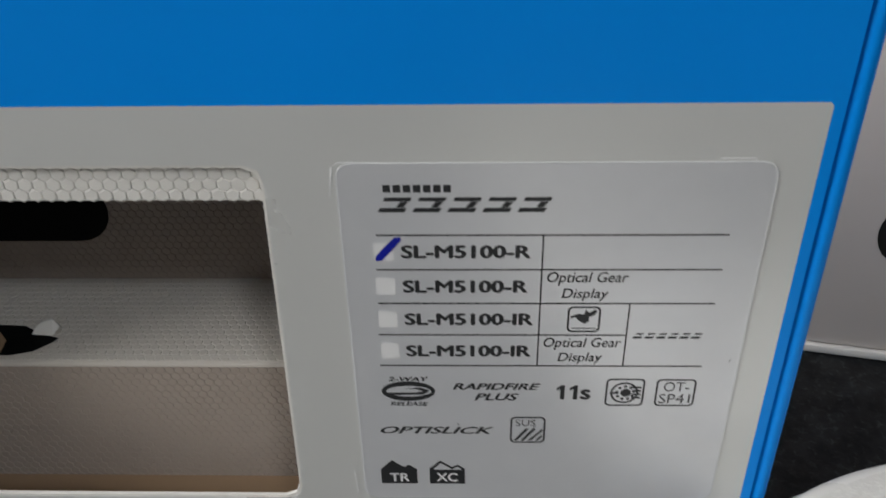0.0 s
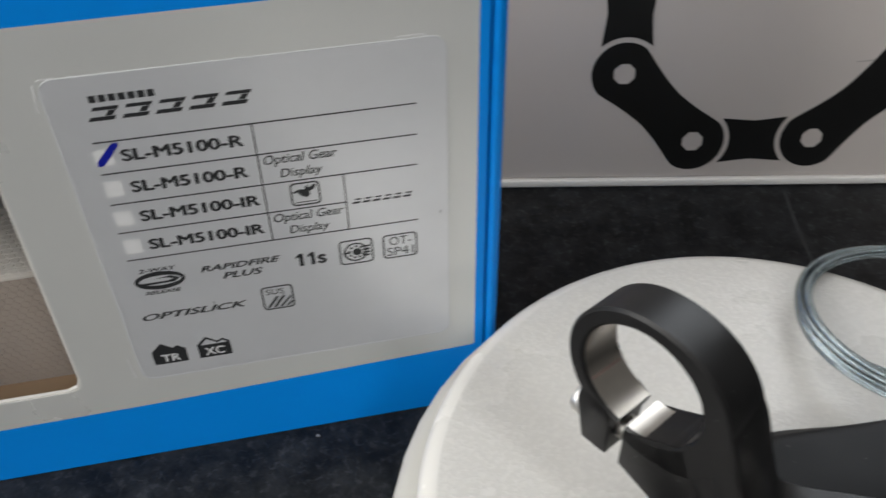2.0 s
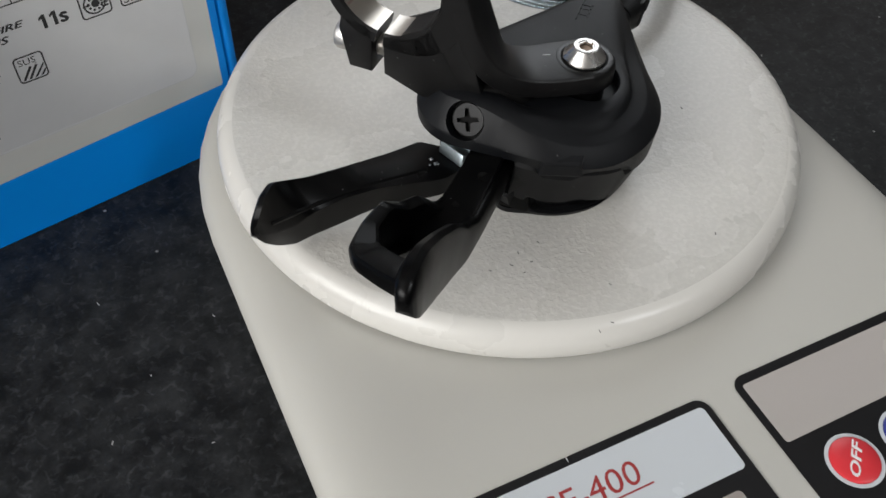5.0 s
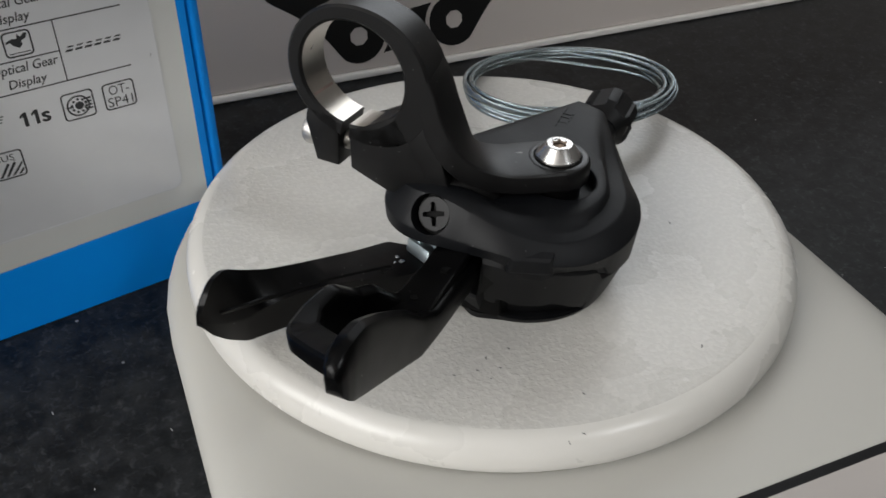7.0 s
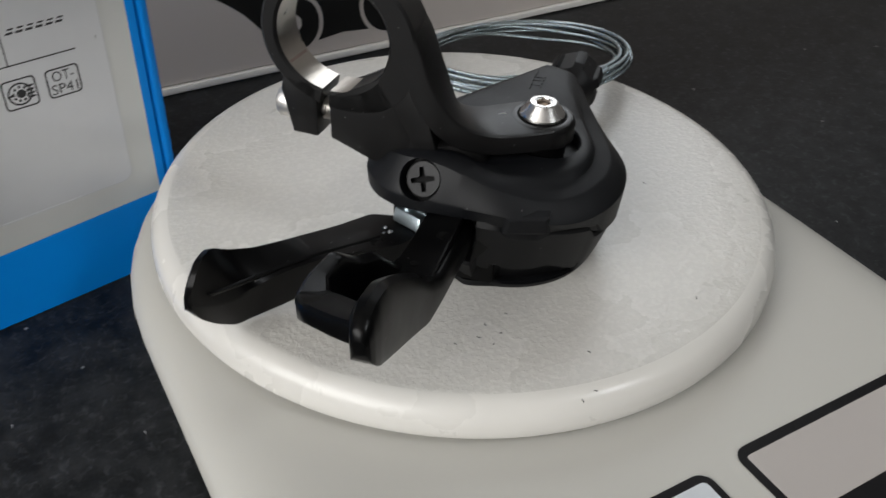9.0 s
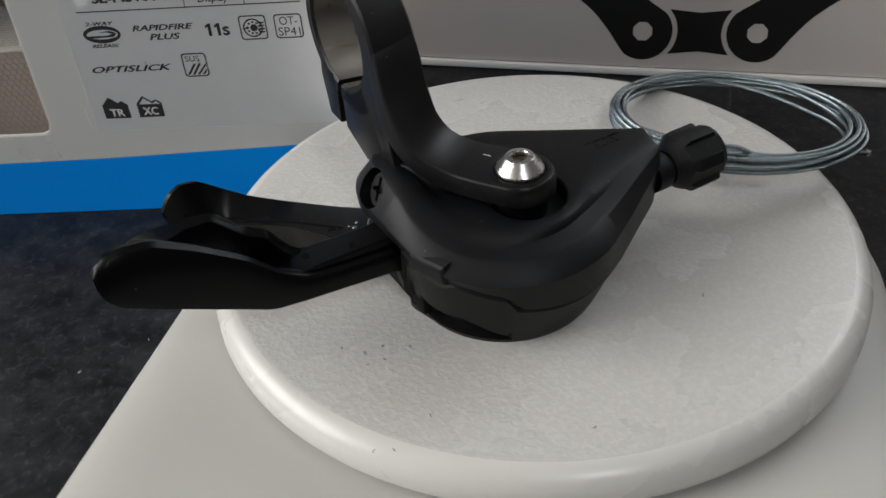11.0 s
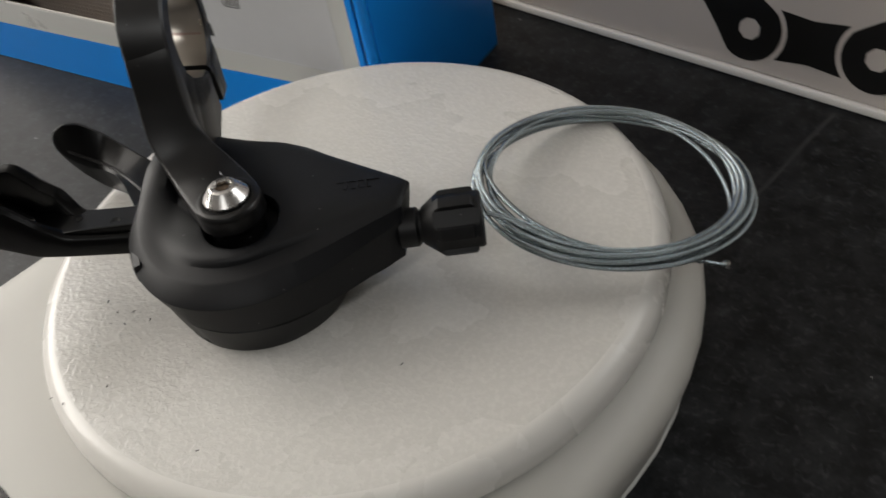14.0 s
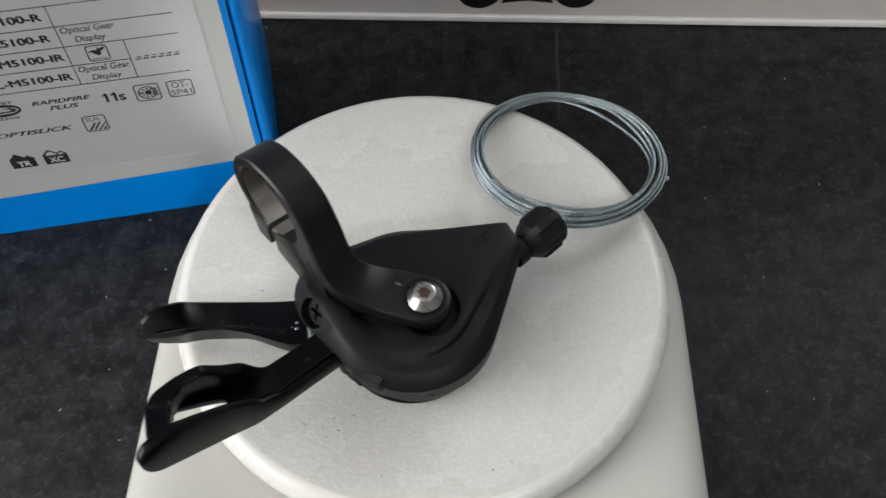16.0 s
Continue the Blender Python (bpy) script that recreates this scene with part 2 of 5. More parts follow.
def dusty(m, amount=0.8):
    """Sparse pale specks of dust on a dark surface."""
    nt = m.node_tree
    p = nt.nodes["Principled BSDF"]
    under = p.inputs["Base Color"].links[0].from_socket
    tc = nt.nodes.new("ShaderNodeTexCoord")
    spot = nt.nodes.new("ShaderNodeTexVoronoi")
    spot.inputs["Scale"].default_value = 420
    nt.links.new(tc.outputs["Object"], spot.inputs["Vector"])
    near = nt.nodes.new("ShaderNodeMath")
    near.operation = "LESS_THAN"
    near.inputs[1].default_value = 0.055
    nt.links.new(spot.outputs["Distance"], near.inputs[0])
    sep = nt.nodes.new("ShaderNodeSeparateColor")
    nt.links.new(spot.outputs["Color"], sep.inputs["Color"])
    gate = nt.nodes.new("ShaderNodeMath")
    gate.operation = "GREATER_THAN"
    gate.inputs[1].default_value = amount
    nt.links.new(sep.outputs[0], gate.inputs[0])
    mul = nt.nodes.new("ShaderNodeMath")
    mul.operation = "MULTIPLY"
    nt.links.new(near.outputs[0], mul.inputs[0])
    nt.links.new(gate.outputs[0], mul.inputs[1])
    mix = nt.nodes.new("ShaderNodeMix")
    mix.data_type = "RGBA"
    mix.inputs["B"].default_value = (0.13, 0.13, 0.13, 1)
    nt.links.new(mul.outputs[0], mix.inputs["Factor"])
    nt.links.new(under, mix.inputs["A"])
    nt.links.new(mix.outputs["Result"], p.inputs["Base Color"])


for dark_mat in (SHELL, SHELL_LOW, LEVER, ANODISED, ANODISED_MATT):
    dusty(dark_mat, 0.62)

# ---- building helpers (bmesh sizes in millimetres) ----


def thing(name, m, label, category, group="", kind=""):
    ob = new(name)
    ob.empty_display_size = 0.01
    ob.matrix_world = m
    return tagged(ob, label, category, group, kind)


def part(name, bm, material, parent=None, label="", smooth=True, angle=35, scale=0.001, inner=None):
    """Links a bmesh as one mesh object under a thing or a part."""
    bmesh.ops.remove_doubles(bm, verts=bm.verts, dist=1e-5)
    bmesh.ops.recalc_face_normals(bm, faces=bm.faces)
    if scale != 1:
        bmesh.ops.scale(bm, vec=(scale,) * 3, verts=bm.verts)
    for f in bm.faces:
        f.smooth = smooth
    if smooth:
        for e in bm.edges:
            if len(e.link_faces) == 2 and e.calc_face_angle(0) > radians(angle):
                e.smooth = False
    me = bpy.data.meshes.new(name)
    bm.to_mesh(me)
    bm.free()
    me.materials.append(material)
    ob = new(name, me)
    if parent is not None:
        ob.parent = parent
    if label:
        ob["label"] = label
    return ob


def box(lo, hi, bevel=0.0, seg=2):
    bm = bmesh.new()
    bmesh.ops.create_cube(bm, size=1)
    for v in bm.verts:
        v.co = Vector([lo[i] + (v.co[i] + 0.5) * (hi[i] - lo[i]) for i in range(3)])
    if bevel:
        bmesh.ops.bevel(bm, geom=bm.edges[:], offset=bevel, segments=seg, affect="EDGES", profile=0.5)
    return bm


def revolve(profile, n=64, axis="z", at=(0, 0, 0)):
    """A turned solid from (radius, height) pairs."""
    bm = bmesh.new()
    rings = []
    for r, h in profile:
        ring = []
        for k in range(n):
            a = 2 * math.pi * k / n
            c = (r * math.cos(a), r * math.sin(a), h)
            if axis == "x":
                c = (h, r * math.cos(a), r * math.sin(a))
            elif axis == "y":
                c = (r * math.cos(a), h, r * math.sin(a))
            ring.append(bm.verts.new(Vector(c) + Vector(at)))
        rings.append(ring)
    for a, b in zip(rings, rings[1:]):
        for k in range(n):
            bm.faces.new((a[k], a[(k + 1) % n], b[(k + 1) % n], b[k]))
    bm.faces.new(rings[0][::-1])
    bm.faces.new(rings[-1])
    return bm


def loft(rings, cap=True):
    """A skin over closed rings of equal count."""
    bm = bmesh.new()
    rows = [[bm.verts.new(c) for c in ring] for ring in rings]
    n = len(rows[0])
    for a, b in zip(rows, rows[1:]):
        for k in range(n):
            bm.faces.new((a[k], a[(k + 1) % n], b[(k + 1) % n], b[k]))
    if cap:
        bm.faces.new(rows[0][::-1])
        bm.faces.new(rows[-1])
    return bm


def flat(loops, lift, thick, axes="xz", face=-1):
    """A thin printed or cut shape with holes: loops of 2D points, standing in front of a plane by lift."""
    bm = bmesh.new()
    for loop in loops:
        vs = []
        for u, v in loop:
            vs.append(bm.verts.new((u, face * lift, v) if axes == "xz" else (u, v, lift)))
        for a, b in zip(vs, vs[1:] + vs[:1]):
            bm.edges.new((a, b))
    bmesh.ops.triangle_fill(bm, use_beauty=True, use_dissolve=False, edges=bm.edges[:])
    if thick:
        r = bmesh.ops.extrude_face_region(bm, geom=bm.faces[:])
        d = Vector((0, face * thick, 0)) if axes == "xz" else Vector((0, 0, thick))
        bmesh.ops.translate(bm, vec=d, verts=[g for g in r["geom"] if isinstance(g, bmesh.types.BMVert)])
    return bm


def rrect(u0, v0, u1, v1, r, n=5):
    """A rectangle's outline with rounded corners."""
    out = []
    for cx, cy, a0 in ((u1 - r, v1 - r, 0), (u0 + r, v1 - r, 90), (u0 + r, v0 + r, 180), (u1 - r, v0 + r, 270)):
        for k in range(n + 1):
            a = radians(a0 + 90 * k / n)
            out.append((cx + r * math.cos(a), cy + r * math.sin(a)))
    return out


def ring2d(cx, cy, rx, ry, n=32, start=0.0):
    return [(cx + rx * math.cos(2 * math.pi * k / n + start), cy + ry * math.sin(2 * math.pi * k / n + start)) for k in range(n)]


def hull(circles, centre, n=96):
    """The outline round a set of circles (x, y, r), sampled by angle from a centre."""
    pts = []
    for x, y, r in circles:
        pts += ring2d(x, y, r, r, 90)
    pts = sorted(set(pts))

    def half(ps):
        h = []
        for p in ps:
            while len(h) > 1 and (h[-1][0] - h[-2][0]) * (p[1] - h[-2][1]) - (h[-1][1] - h[-2][1]) * (p[0] - h[-2][0]) <= 0:
                h.pop()
            h.append(p)
        return h[:-1]
    poly = half(pts) + half(pts[::-1])
    out = []
    for k in range(n):
        a = 2 * math.pi * k / n
        dx, dy = math.cos(a), math.sin(a)
        best = 0.0
        for (ax, ay), (bx, by) in zip(poly, poly[1:] + poly[:1]):
            ex, ey = bx - ax, by - ay
            det = dx * -ey + dy * ex
            if abs(det) < 1e-12:
                continue
            qx, qy = ax - centre[0], ay - centre[1]
            t = (qx * -ey + qy * ex) / det
            u = (dx * qy - dy * qx) / det
            if t > best and -1e-6 <= u <= 1 + 1e-6:
                best = t
        out.append((centre[0] + best * dx, centre[1] + best * dy))
    return out


def section(c, side, up, w, h, power=4.0, n=20):
    """A rounded cross-section (superellipse) round c, or with power 0 a rectangle with rounded corners."""
    out = []
    if power == 0:
        ch = 0.8
        for sx, sy, a0 in ((1, -1, 270), (1, 1, 0), (-1, 1, 90), (-1, -1, 180)):
            for k in range(4):
                a = radians(a0 + 30 * k)
                x, y = sx * (w / 2 - ch) + ch * math.cos(a), sy * (h / 2 - ch) + ch * math.sin(a)
                out.append(Vector(c) + Vector(side) * x + Vector(up) * y)
        return out
    for k in range(n):
        a = 2 * math.pi * k / n
        x = math.copysign(abs(math.cos(a)) ** (2 / power), math.cos(a)) * w / 2
        y = math.copysign(abs(math.sin(a)) ** (2 / power), math.sin(a)) * h / 2
        out.append(Vector(c) + Vector(side) * x + Vector(up) * y)
    return out


def smooth_path(rows, per=5):
    """Catmull-Rom through rows of equal length."""
    a = np.array(rows, float)
    p = np.vstack([2 * a[0] - a[1], a, 2 * a[-1] - a[-2]])
    out = []
    for i in range(1, len(p) - 2):
        for k in range(per):
            t = k / per
            out.append(0.5 * (2 * p[i] + (p[i + 1] - p[i - 1]) * t + (2 * p[i - 1] - 5 * p[i] + 4 * p[i + 1] - p[i + 2]) * t * t + (3 * p[i] - p[i - 1] - 3 * p[i + 1] + p[i + 2]) * t ** 3))
    out.append(a[-1])
    return np.array(out)


def sweep(rows, per=5, power=4.0, n=20, ends=True):
    """Rows of x, y, z, width, height, and the normal of the height's direction; a rounded bar along them."""
    path = smooth_path(rows, per)
    rings = []
    for i, r in enumerate(path):
        tan = Vector(path[min(i + 1, len(path) - 1)][:3] - path[max(i - 1, 0)][:3]).normalized()
        up = Vector(r[5:8])
        up = (up - tan * up.dot(tan)).normalized()
        side = tan.cross(up)
        rings.append(section(r[:3], side, up, r[3], r[4], power, n))
    if ends:
        for end, nb in ((0, 1), (-1, -2)):
            c = sum(rings[end], Vector()) / n
            out = (c - sum(rings[nb], Vector()) / n).normalized()
            s = min(path[end][3], path[end][4])
            extra = []
            for f, g in ((0.9, 0.12), (0.65, 0.26), (0.3, 0.34)):
                extra.append([c + (p - c) * f + out * s * g for p in rings[end]])
            rings = extra[::-1] + rings if end == 0 else rings + extra
    return loft(rings)


def letters(name, text, material, parent, u0, v0, u1, v1, lift, axes="xz", shear=0.0, bold=0.0, turn=0.0, label="", gap=1.0):
    """Printed characters filling the rectangle u0..u1, v0..v1 of a plane."""
    cu = bpy.data.curves.new(name, "FONT")
    cu.body, cu.shear, cu.resolution_u, cu.space_character = text, shear, 3, gap
    tmp = new("tmp_text", cu)
    bpy.context.view_layer.update()
    me = bpy.data.meshes.new_from_object(tmp.evaluated_get(bpy.context.evaluated_depsgraph_get()))
    bpy.data.objects.remove(tmp)
    bpy.data.curves.remove(cu)
    if bold:
        bm = bmesh.new()
        for k, (sx, sy) in enumerate(((-1, 0), (1, 0), (0, 0.7), (0, -0.7))):
            part_me = me.copy()
            part_me.transform(Matrix.Translation((sx * bold, sy * bold, 0.002 * k)))
            bm.from_mesh(part_me)
            bpy.data.meshes.remove(part_me)
        bm.to_mesh(me)
        bm.free()
    xs = [v.co.x for v in me.vertices]
    ys = [v.co.y for v in me.vertices]
    x0, x1, y0, y1 = min(xs), max(xs), min(ys), max(ys)
    cx, cy = (u0 + u1) / 2, (v0 + v1) / 2
    for v in me.vertices:
        a = (v.co.x - x0) / (x1 - x0) * (u1 - u0) + u0 - cx
        b = (v.co.y - y0) / (y1 - y0) * (v1 - v0) + v0 - cy
        a, b = a * math.cos(turn) - b * math.sin(turn) + cx, a * math.sin(turn) + b * math.cos(turn) + cy
        up = lift + v.co.z * 2
        v.co = (a / 1000, -up / 1000, b / 1000) if axes == "xz" else (a / 1000, b / 1000, up / 1000)
    me.materials.clear()
    me.materials.append(material)
    ob = new(name, me)
    ob.parent = parent
    if label:
        ob["label"] = label
    return ob


# ---- room ----
def room():
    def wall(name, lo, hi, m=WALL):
        return tagged(part(name, box(lo, hi), m, smooth=False), "unseen plain room wall, darkened to dim reflections", "wall", kind="structure")
    x0, x1, y0, y1, top, base = -2000, 1700, -2400, 1100, 1700, -760
    tagged(part("floor", box((x0, y0, base - 60), (x1, y1, base)), FLOORM, smooth=False), "brown wooden floor of the room", "floor", kind="structure")
    # ceiling opening made only to seat the added overhead lamp
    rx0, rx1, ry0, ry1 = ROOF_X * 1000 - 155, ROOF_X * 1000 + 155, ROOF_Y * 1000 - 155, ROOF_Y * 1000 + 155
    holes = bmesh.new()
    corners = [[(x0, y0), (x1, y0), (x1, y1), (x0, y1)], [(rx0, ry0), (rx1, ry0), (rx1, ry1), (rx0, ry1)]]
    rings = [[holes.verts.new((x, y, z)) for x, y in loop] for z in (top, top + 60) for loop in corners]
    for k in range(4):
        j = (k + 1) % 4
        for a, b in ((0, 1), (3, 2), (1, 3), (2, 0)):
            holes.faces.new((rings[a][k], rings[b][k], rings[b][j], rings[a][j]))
    tagged(part("ceiling", holes, CEIL, smooth=False), "unseen plain ceiling with an opening for the added overhead light", "ceiling", kind="structure")
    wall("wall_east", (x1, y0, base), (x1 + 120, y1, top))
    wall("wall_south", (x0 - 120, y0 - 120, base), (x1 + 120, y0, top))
    wy0, wy1, wz0, wz1 = WINDOW_Y * 1000 - 970, WINDOW_Y * 1000 + 970, WINDOW_Z * 1000 - 665, WINDOW_Z * 1000 + 665

    def holed(name, boxes):
        bm = bmesh.new()
        for lo, hi in boxes:
            b = box(lo, hi)
            me = bpy.data.meshes.new("tmp")
            b.to_mesh(me)
            b.free()
            bm.from_mesh(me)
            bpy.data.meshes.remove(me)
        tagged(part(name, bm, WALL, smooth=False), "unseen plain wall, darkened to dim reflections, with a window opening", "wall", kind="structure")
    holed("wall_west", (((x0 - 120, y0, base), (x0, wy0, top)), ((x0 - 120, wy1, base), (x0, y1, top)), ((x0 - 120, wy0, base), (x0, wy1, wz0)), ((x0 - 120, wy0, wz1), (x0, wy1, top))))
    nx0, nx1, nz0, nz1 = SIDE_X * 1000 - 480, SIDE_X * 1000 + 480, SIDE_Z * 1000 - 480, SIDE_Z * 1000 + 480
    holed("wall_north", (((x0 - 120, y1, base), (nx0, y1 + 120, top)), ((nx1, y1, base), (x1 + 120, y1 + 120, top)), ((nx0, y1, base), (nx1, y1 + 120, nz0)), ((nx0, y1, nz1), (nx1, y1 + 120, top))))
    side = tagged(thing("window_2", Matrix(), "small white painted window frame in the wall", "window"), kind="structure")
    for lo, hi in (((nx0, y1 + 50, nz0), (nx0 + 40, y1 + 90, nz1)), ((nx1 - 40, y1 + 50, nz0), (nx1, y1 + 90, nz1)), ((nx0 + 40, y1 + 50, nz0), (nx1 - 40, y1 + 90, nz0 + 40)), ((nx0 + 40, y1 + 50, nz1 - 40), (nx1 - 40, y1 + 90, nz1))):
        part("window_frame", box(lo, hi, 4), FRAME_WHITE, side)
    win = tagged(thing("window_1", Matrix(), "white painted window frame in the wall", "window"), kind="structure")
    for lo, hi in (((x0 - 90, wy0, wz0), (x0 - 50, wy0 + 50, wz1)), ((x0 - 90, wy1 - 50, wz0), (x0 - 50, wy1, wz1)), ((x0 - 90, wy0 + 50, wz0), (x0 - 50, wy1 - 50, wz0 + 50)), ((x0 - 90, wy0 + 50, wz1 - 50), (x0 - 50, wy1 - 50, wz1))):
        part("window_frame", box(lo, hi, 4), FRAME_WHITE, win)


room()


def worktop():
    t = thing("table", Matrix(), "black stone-look worktop with pale scuffs and crumbs", "table")
    part("tabletop", box((-1100, -700, -30), (1100, 640, 0), 2), STONE, t)
    part("scuff", flat([[(50, 100), (50.8, 118), (50.6, 136), (51.6, 153), (52.6, 153), (51.9, 130), (52.0, 112), (50.9, 100)]], 0.01, 0.02, "xy"), SCUFF, t, "faint pale scuff on the worktop")
    for x in (-1020, 1020):
        for y in (-620, 560):
            part("leg", box((x - 30, y - 30, -760), (x + 30, y + 30, -30.5), 3), BODY, t)
    return t


worktop()


# ---- printed carton standing behind ----
def link_shape(p, q, r, waist):
    """A chain side plate between two pins, narrowed in the middle."""
    (ax, ay), (bx, by) = p, q
    dx, dy = bx - ax, by - ay
    length = math.hypot(dx, dy)
    a0 = math.atan2(dy, dx)
    nx, ny = -dy / length, dx / length
    out = []

    def side(sign, order):
        for f in order:
            w = waist + (r * 0.985 - waist) * abs(2 * f - 1) ** 1.6
            out.append((ax + dx * f + sign * nx * w, ay + dy * f + sign * ny * w))
    steps = [0.04 + 0.92 * k / 10 for k in range(11)]
    for k in range(13):
        a = a0 + radians(98) + radians(164) * k / 12
        out.append((ax + r * math.cos(a), ay + r * math.sin(a)))
    side(-1, steps)
    for k in range(13):
        a = a0 + radians(-82) + radians(164) * k / 12
        out.append((bx + r * math.cos(a), by + r * math.sin(a)))
    side(1, steps[::-1])
    return out


def bow(p, q, r, w):
    """The inner link between two pins: a block with hollow ends round them."""
    (ax, ay), (bx, by) = p, q
    dx, dy = bx - ax, by - ay
    length = math.hypot(dx, dy)
    ux, uy = dx / length, dy / length
    nx, ny = -uy, ux
    out = []
    for k in range(9):
        s = -1 + 2 * k / 8
        d = math.sqrt(max(0.0, r * r - (s * w) ** 2))
        out.append((ax + ux * d + nx * w * s, ay + uy * d + ny * w * s))
    m = 0.86
    out.append(((ax + bx) / 2 + nx * w * m, (ay + by) / 2 + ny * w * m))
    for k in range(9):
        s = 1 - 2 * k / 8
        d = math.sqrt(max(0.0, r * r - (s * w) ** 2))
        out.append((bx - ux * d + nx * w * s, by - uy * d + ny * w * s))
    out.append(((ax + bx) / 2 - nx * w * m, (ay + by) / 2 - ny * w * m))
    return out


def carton():
    t = thing("carton", pose(0, 0.1565, 0, -9.0, 0, 0.4), "off-white carton printed with a black bicycle chain, standing on the worktop", "box")
    part("front_panel", box((-420, 0, 3.2), (470, 3, 165), 0.8), CARTON, t)
    part("bottom_edge", box((-420, -1.6, 0.2), (470, 3, 3.0), 0.7), CARTON_EDGE, t, "white cut edge of the carton board")
    part("back_panel", box((-420, 92, 0.2), (470, 95, 165), 0.8), CARTON, t)
    for x in (-420, 467):
        part("side_panel", box((x, 3.2, 0.2), (x + 3, 91.8, 165), 0.8), CARTON, t)
    part("lid", box((-420, 0, 165.2), (470, 95, 168), 0.8), CARTON, t)
    A, B, C, D = (-9.2, 43.3), (17.3, 17.6), (59.4, 18.4), (85.3, 44.0)
    E_, F_, G_ = (-9.4, 84.6), (85.4, 85.6), (16.8, 110.8)
    H_ = (59.2, 111.6)
    for p, q in ((A, B), (C, D), (E_, G_), (F_, H_)):
        part("chain_link", flat([link_shape(p, q, 11.2, 8.3), ring2d(*p, 3.9, 3.9, 8, 0.4), ring2d(*q, 3.9, 3.9, 8, 0.4)], 0.05, 0.12), PRINT, t, "black printed chain link")
    for p, q in ((B, C), (A, E_), (D, F_), (G_, H_)):
        part("chain_link", flat([bow(p, q, 13.0, 8.6)], 0.05, 0.12), PRINT, t, "black printed inner chain link")
    part("scratch", flat([[(68.6, 46.6), (72.4, 46.8), (76.6, 47.4), (76.5, 47.7), (72.2, 47.15), (68.7, 46.85)]], 0.02, 0.03), SCRATCH, t, "faint pencil-grey scratch on the board")
    letters("lettering", "E", PRINT, t, -95, 20.5, -83.5, 34, 0.08, bold=0.03)
    return t


carton()


# ---- retail box ----
def retail_box():
    yaw = 11.98
    t = thing("product_box", Matrix.Rotation(radians(yaw), 4, "Z") @ pose(0, 0.0708, 0), "blue and silver-grey retail box with a cut-out window", "box")
    x0, x1, h, d, th = -298.0, -42.4, 153.0, 73.0, 0.9
    window = [(-147.9, 34.2)] + [(-146.6, 113.0)] + [(-147.3, 115.8), (-149.8, 116.9)] + [(-231, 116.9), (-254.6, 99.5), (-254.6, 47.0), (-231, 30.2), (-151.5, 30.2), (-149.0, 31.2)]
    grey = [(-48.6, 127.8), (-49.2, 128.4), (-288.9, 128.4), (-289.5, 127.8), (-289.5, 19.4), (-288.9, 18.8), (-200, 19.9), (-133, 20.9), (-49.2, 23.7), (-48.6, 24.3)]
    outer = rrect(x0, 0.3, -46.45, h, 0.5, 2)
    part("front_panel", flat([outer, grey], 0, -th), BLUE, t, "blue printed border of the front")
    gp = flat([[(u + (0.02 if u < -200 else -0.02), v) for u, v in grey], window], -0.0, -th)
    part("grey_panel", gp, GREY_CARD, t, "silver-grey printed front panel")
    part("window_edge", flat([[(u, v) for u, v in window], [(u + (0.55 if u < -200 else -0.55), v + (0.5 if v < 70 else -0.5)) for u, v in window]], -0.12, -th), WHITE_CARD, t, "white cut edge round the window")
    bend = [(-46.2, 2.2), (-46.1, 1.2), (-45.6, 0.45), (-44.9, 0.08), (-44.1, 0.05), (-43.3, 0.3), (-42.75, 0.85), (-42.45, 1.6), (-42.4, 2.4)]
    bend += [(x - 0.5 * (k > 4) + 0.5 * (k < 4), y + 0.7) for k, (x, y) in reversed(list(enumerate(bend)))]
    part("folded_corner", loft([[(x, y, z) for x, y in bend] for z in (0.3, h)]), BLUE, t, "rounded blue corner strip beside a crease", angle=50)
    part("side_panel", box((x1 - th, 3.2, 0.3), (x1, d, h), 0.25), BLUE, t)
    part("side_panel", box((x0, th + 0.05, 0.3), (x0 + th, d, h), 0.25), BLUE, t)
    part("back_panel", box((x0 + th, d - th, 0.3), (x1 - th, d, h), 0.2), KRAFT, t, "brown card inside")
    part("top_panel", box((x0, th, h - th), (x1, d, h), 0.25), BLUE, t)
    part("bottom_panel", box((x0 + th, th + 0.05, 0.4), (x1 - th, d - th, 1.4)), KRAFT, t, "brown card inside")
    part("window_flap", honeycomb((-258, -142), (108.6, 118.5), 2.0, 1.5, 0.25), WHITE_CARD, t, "white embossed honeycomb card behind the window's top edge")
    return t


def honeycomb(xs, zs, y, pitch, dome=0.32):
    """A sheet of embossed card: a base with rows of low domes."""
    bm = box((xs[0], y, zs[0]), (xs[1], y + 0.6, zs[1]))
    row = 0
    px, pz = pitch * 1.75, pitch * 1.5
    z = zs[0] + pz * 0.5
    while z < zs[1] - pz * 0.3:
        x = xs[0] + (px * 0.5 if row % 2 else px)
        while x < xs[1] - px * 0.4:
            lo = [bm.verts.new((x + px * 0.56 * math.cos(radians(60 * k + 30)), y - 0.01, z + px * 0.56 * math.sin(radians(60 * k + 30)))) for k in range(6)]
            hi = [bm.verts.new((x + px * 0.47 * math.cos(radians(60 * k + 30)), y - dome, z + px * 0.47 * math.sin(radians(60 * k + 30)))) for k in range(6)]
            for k in range(6):
                bm.faces.new((lo[k], lo[(k + 1) % 6], hi[(k + 1) % 6], hi[k]))
            bm.faces.new(hi)
            x += px
        z += pz
        row += 1
    return bm


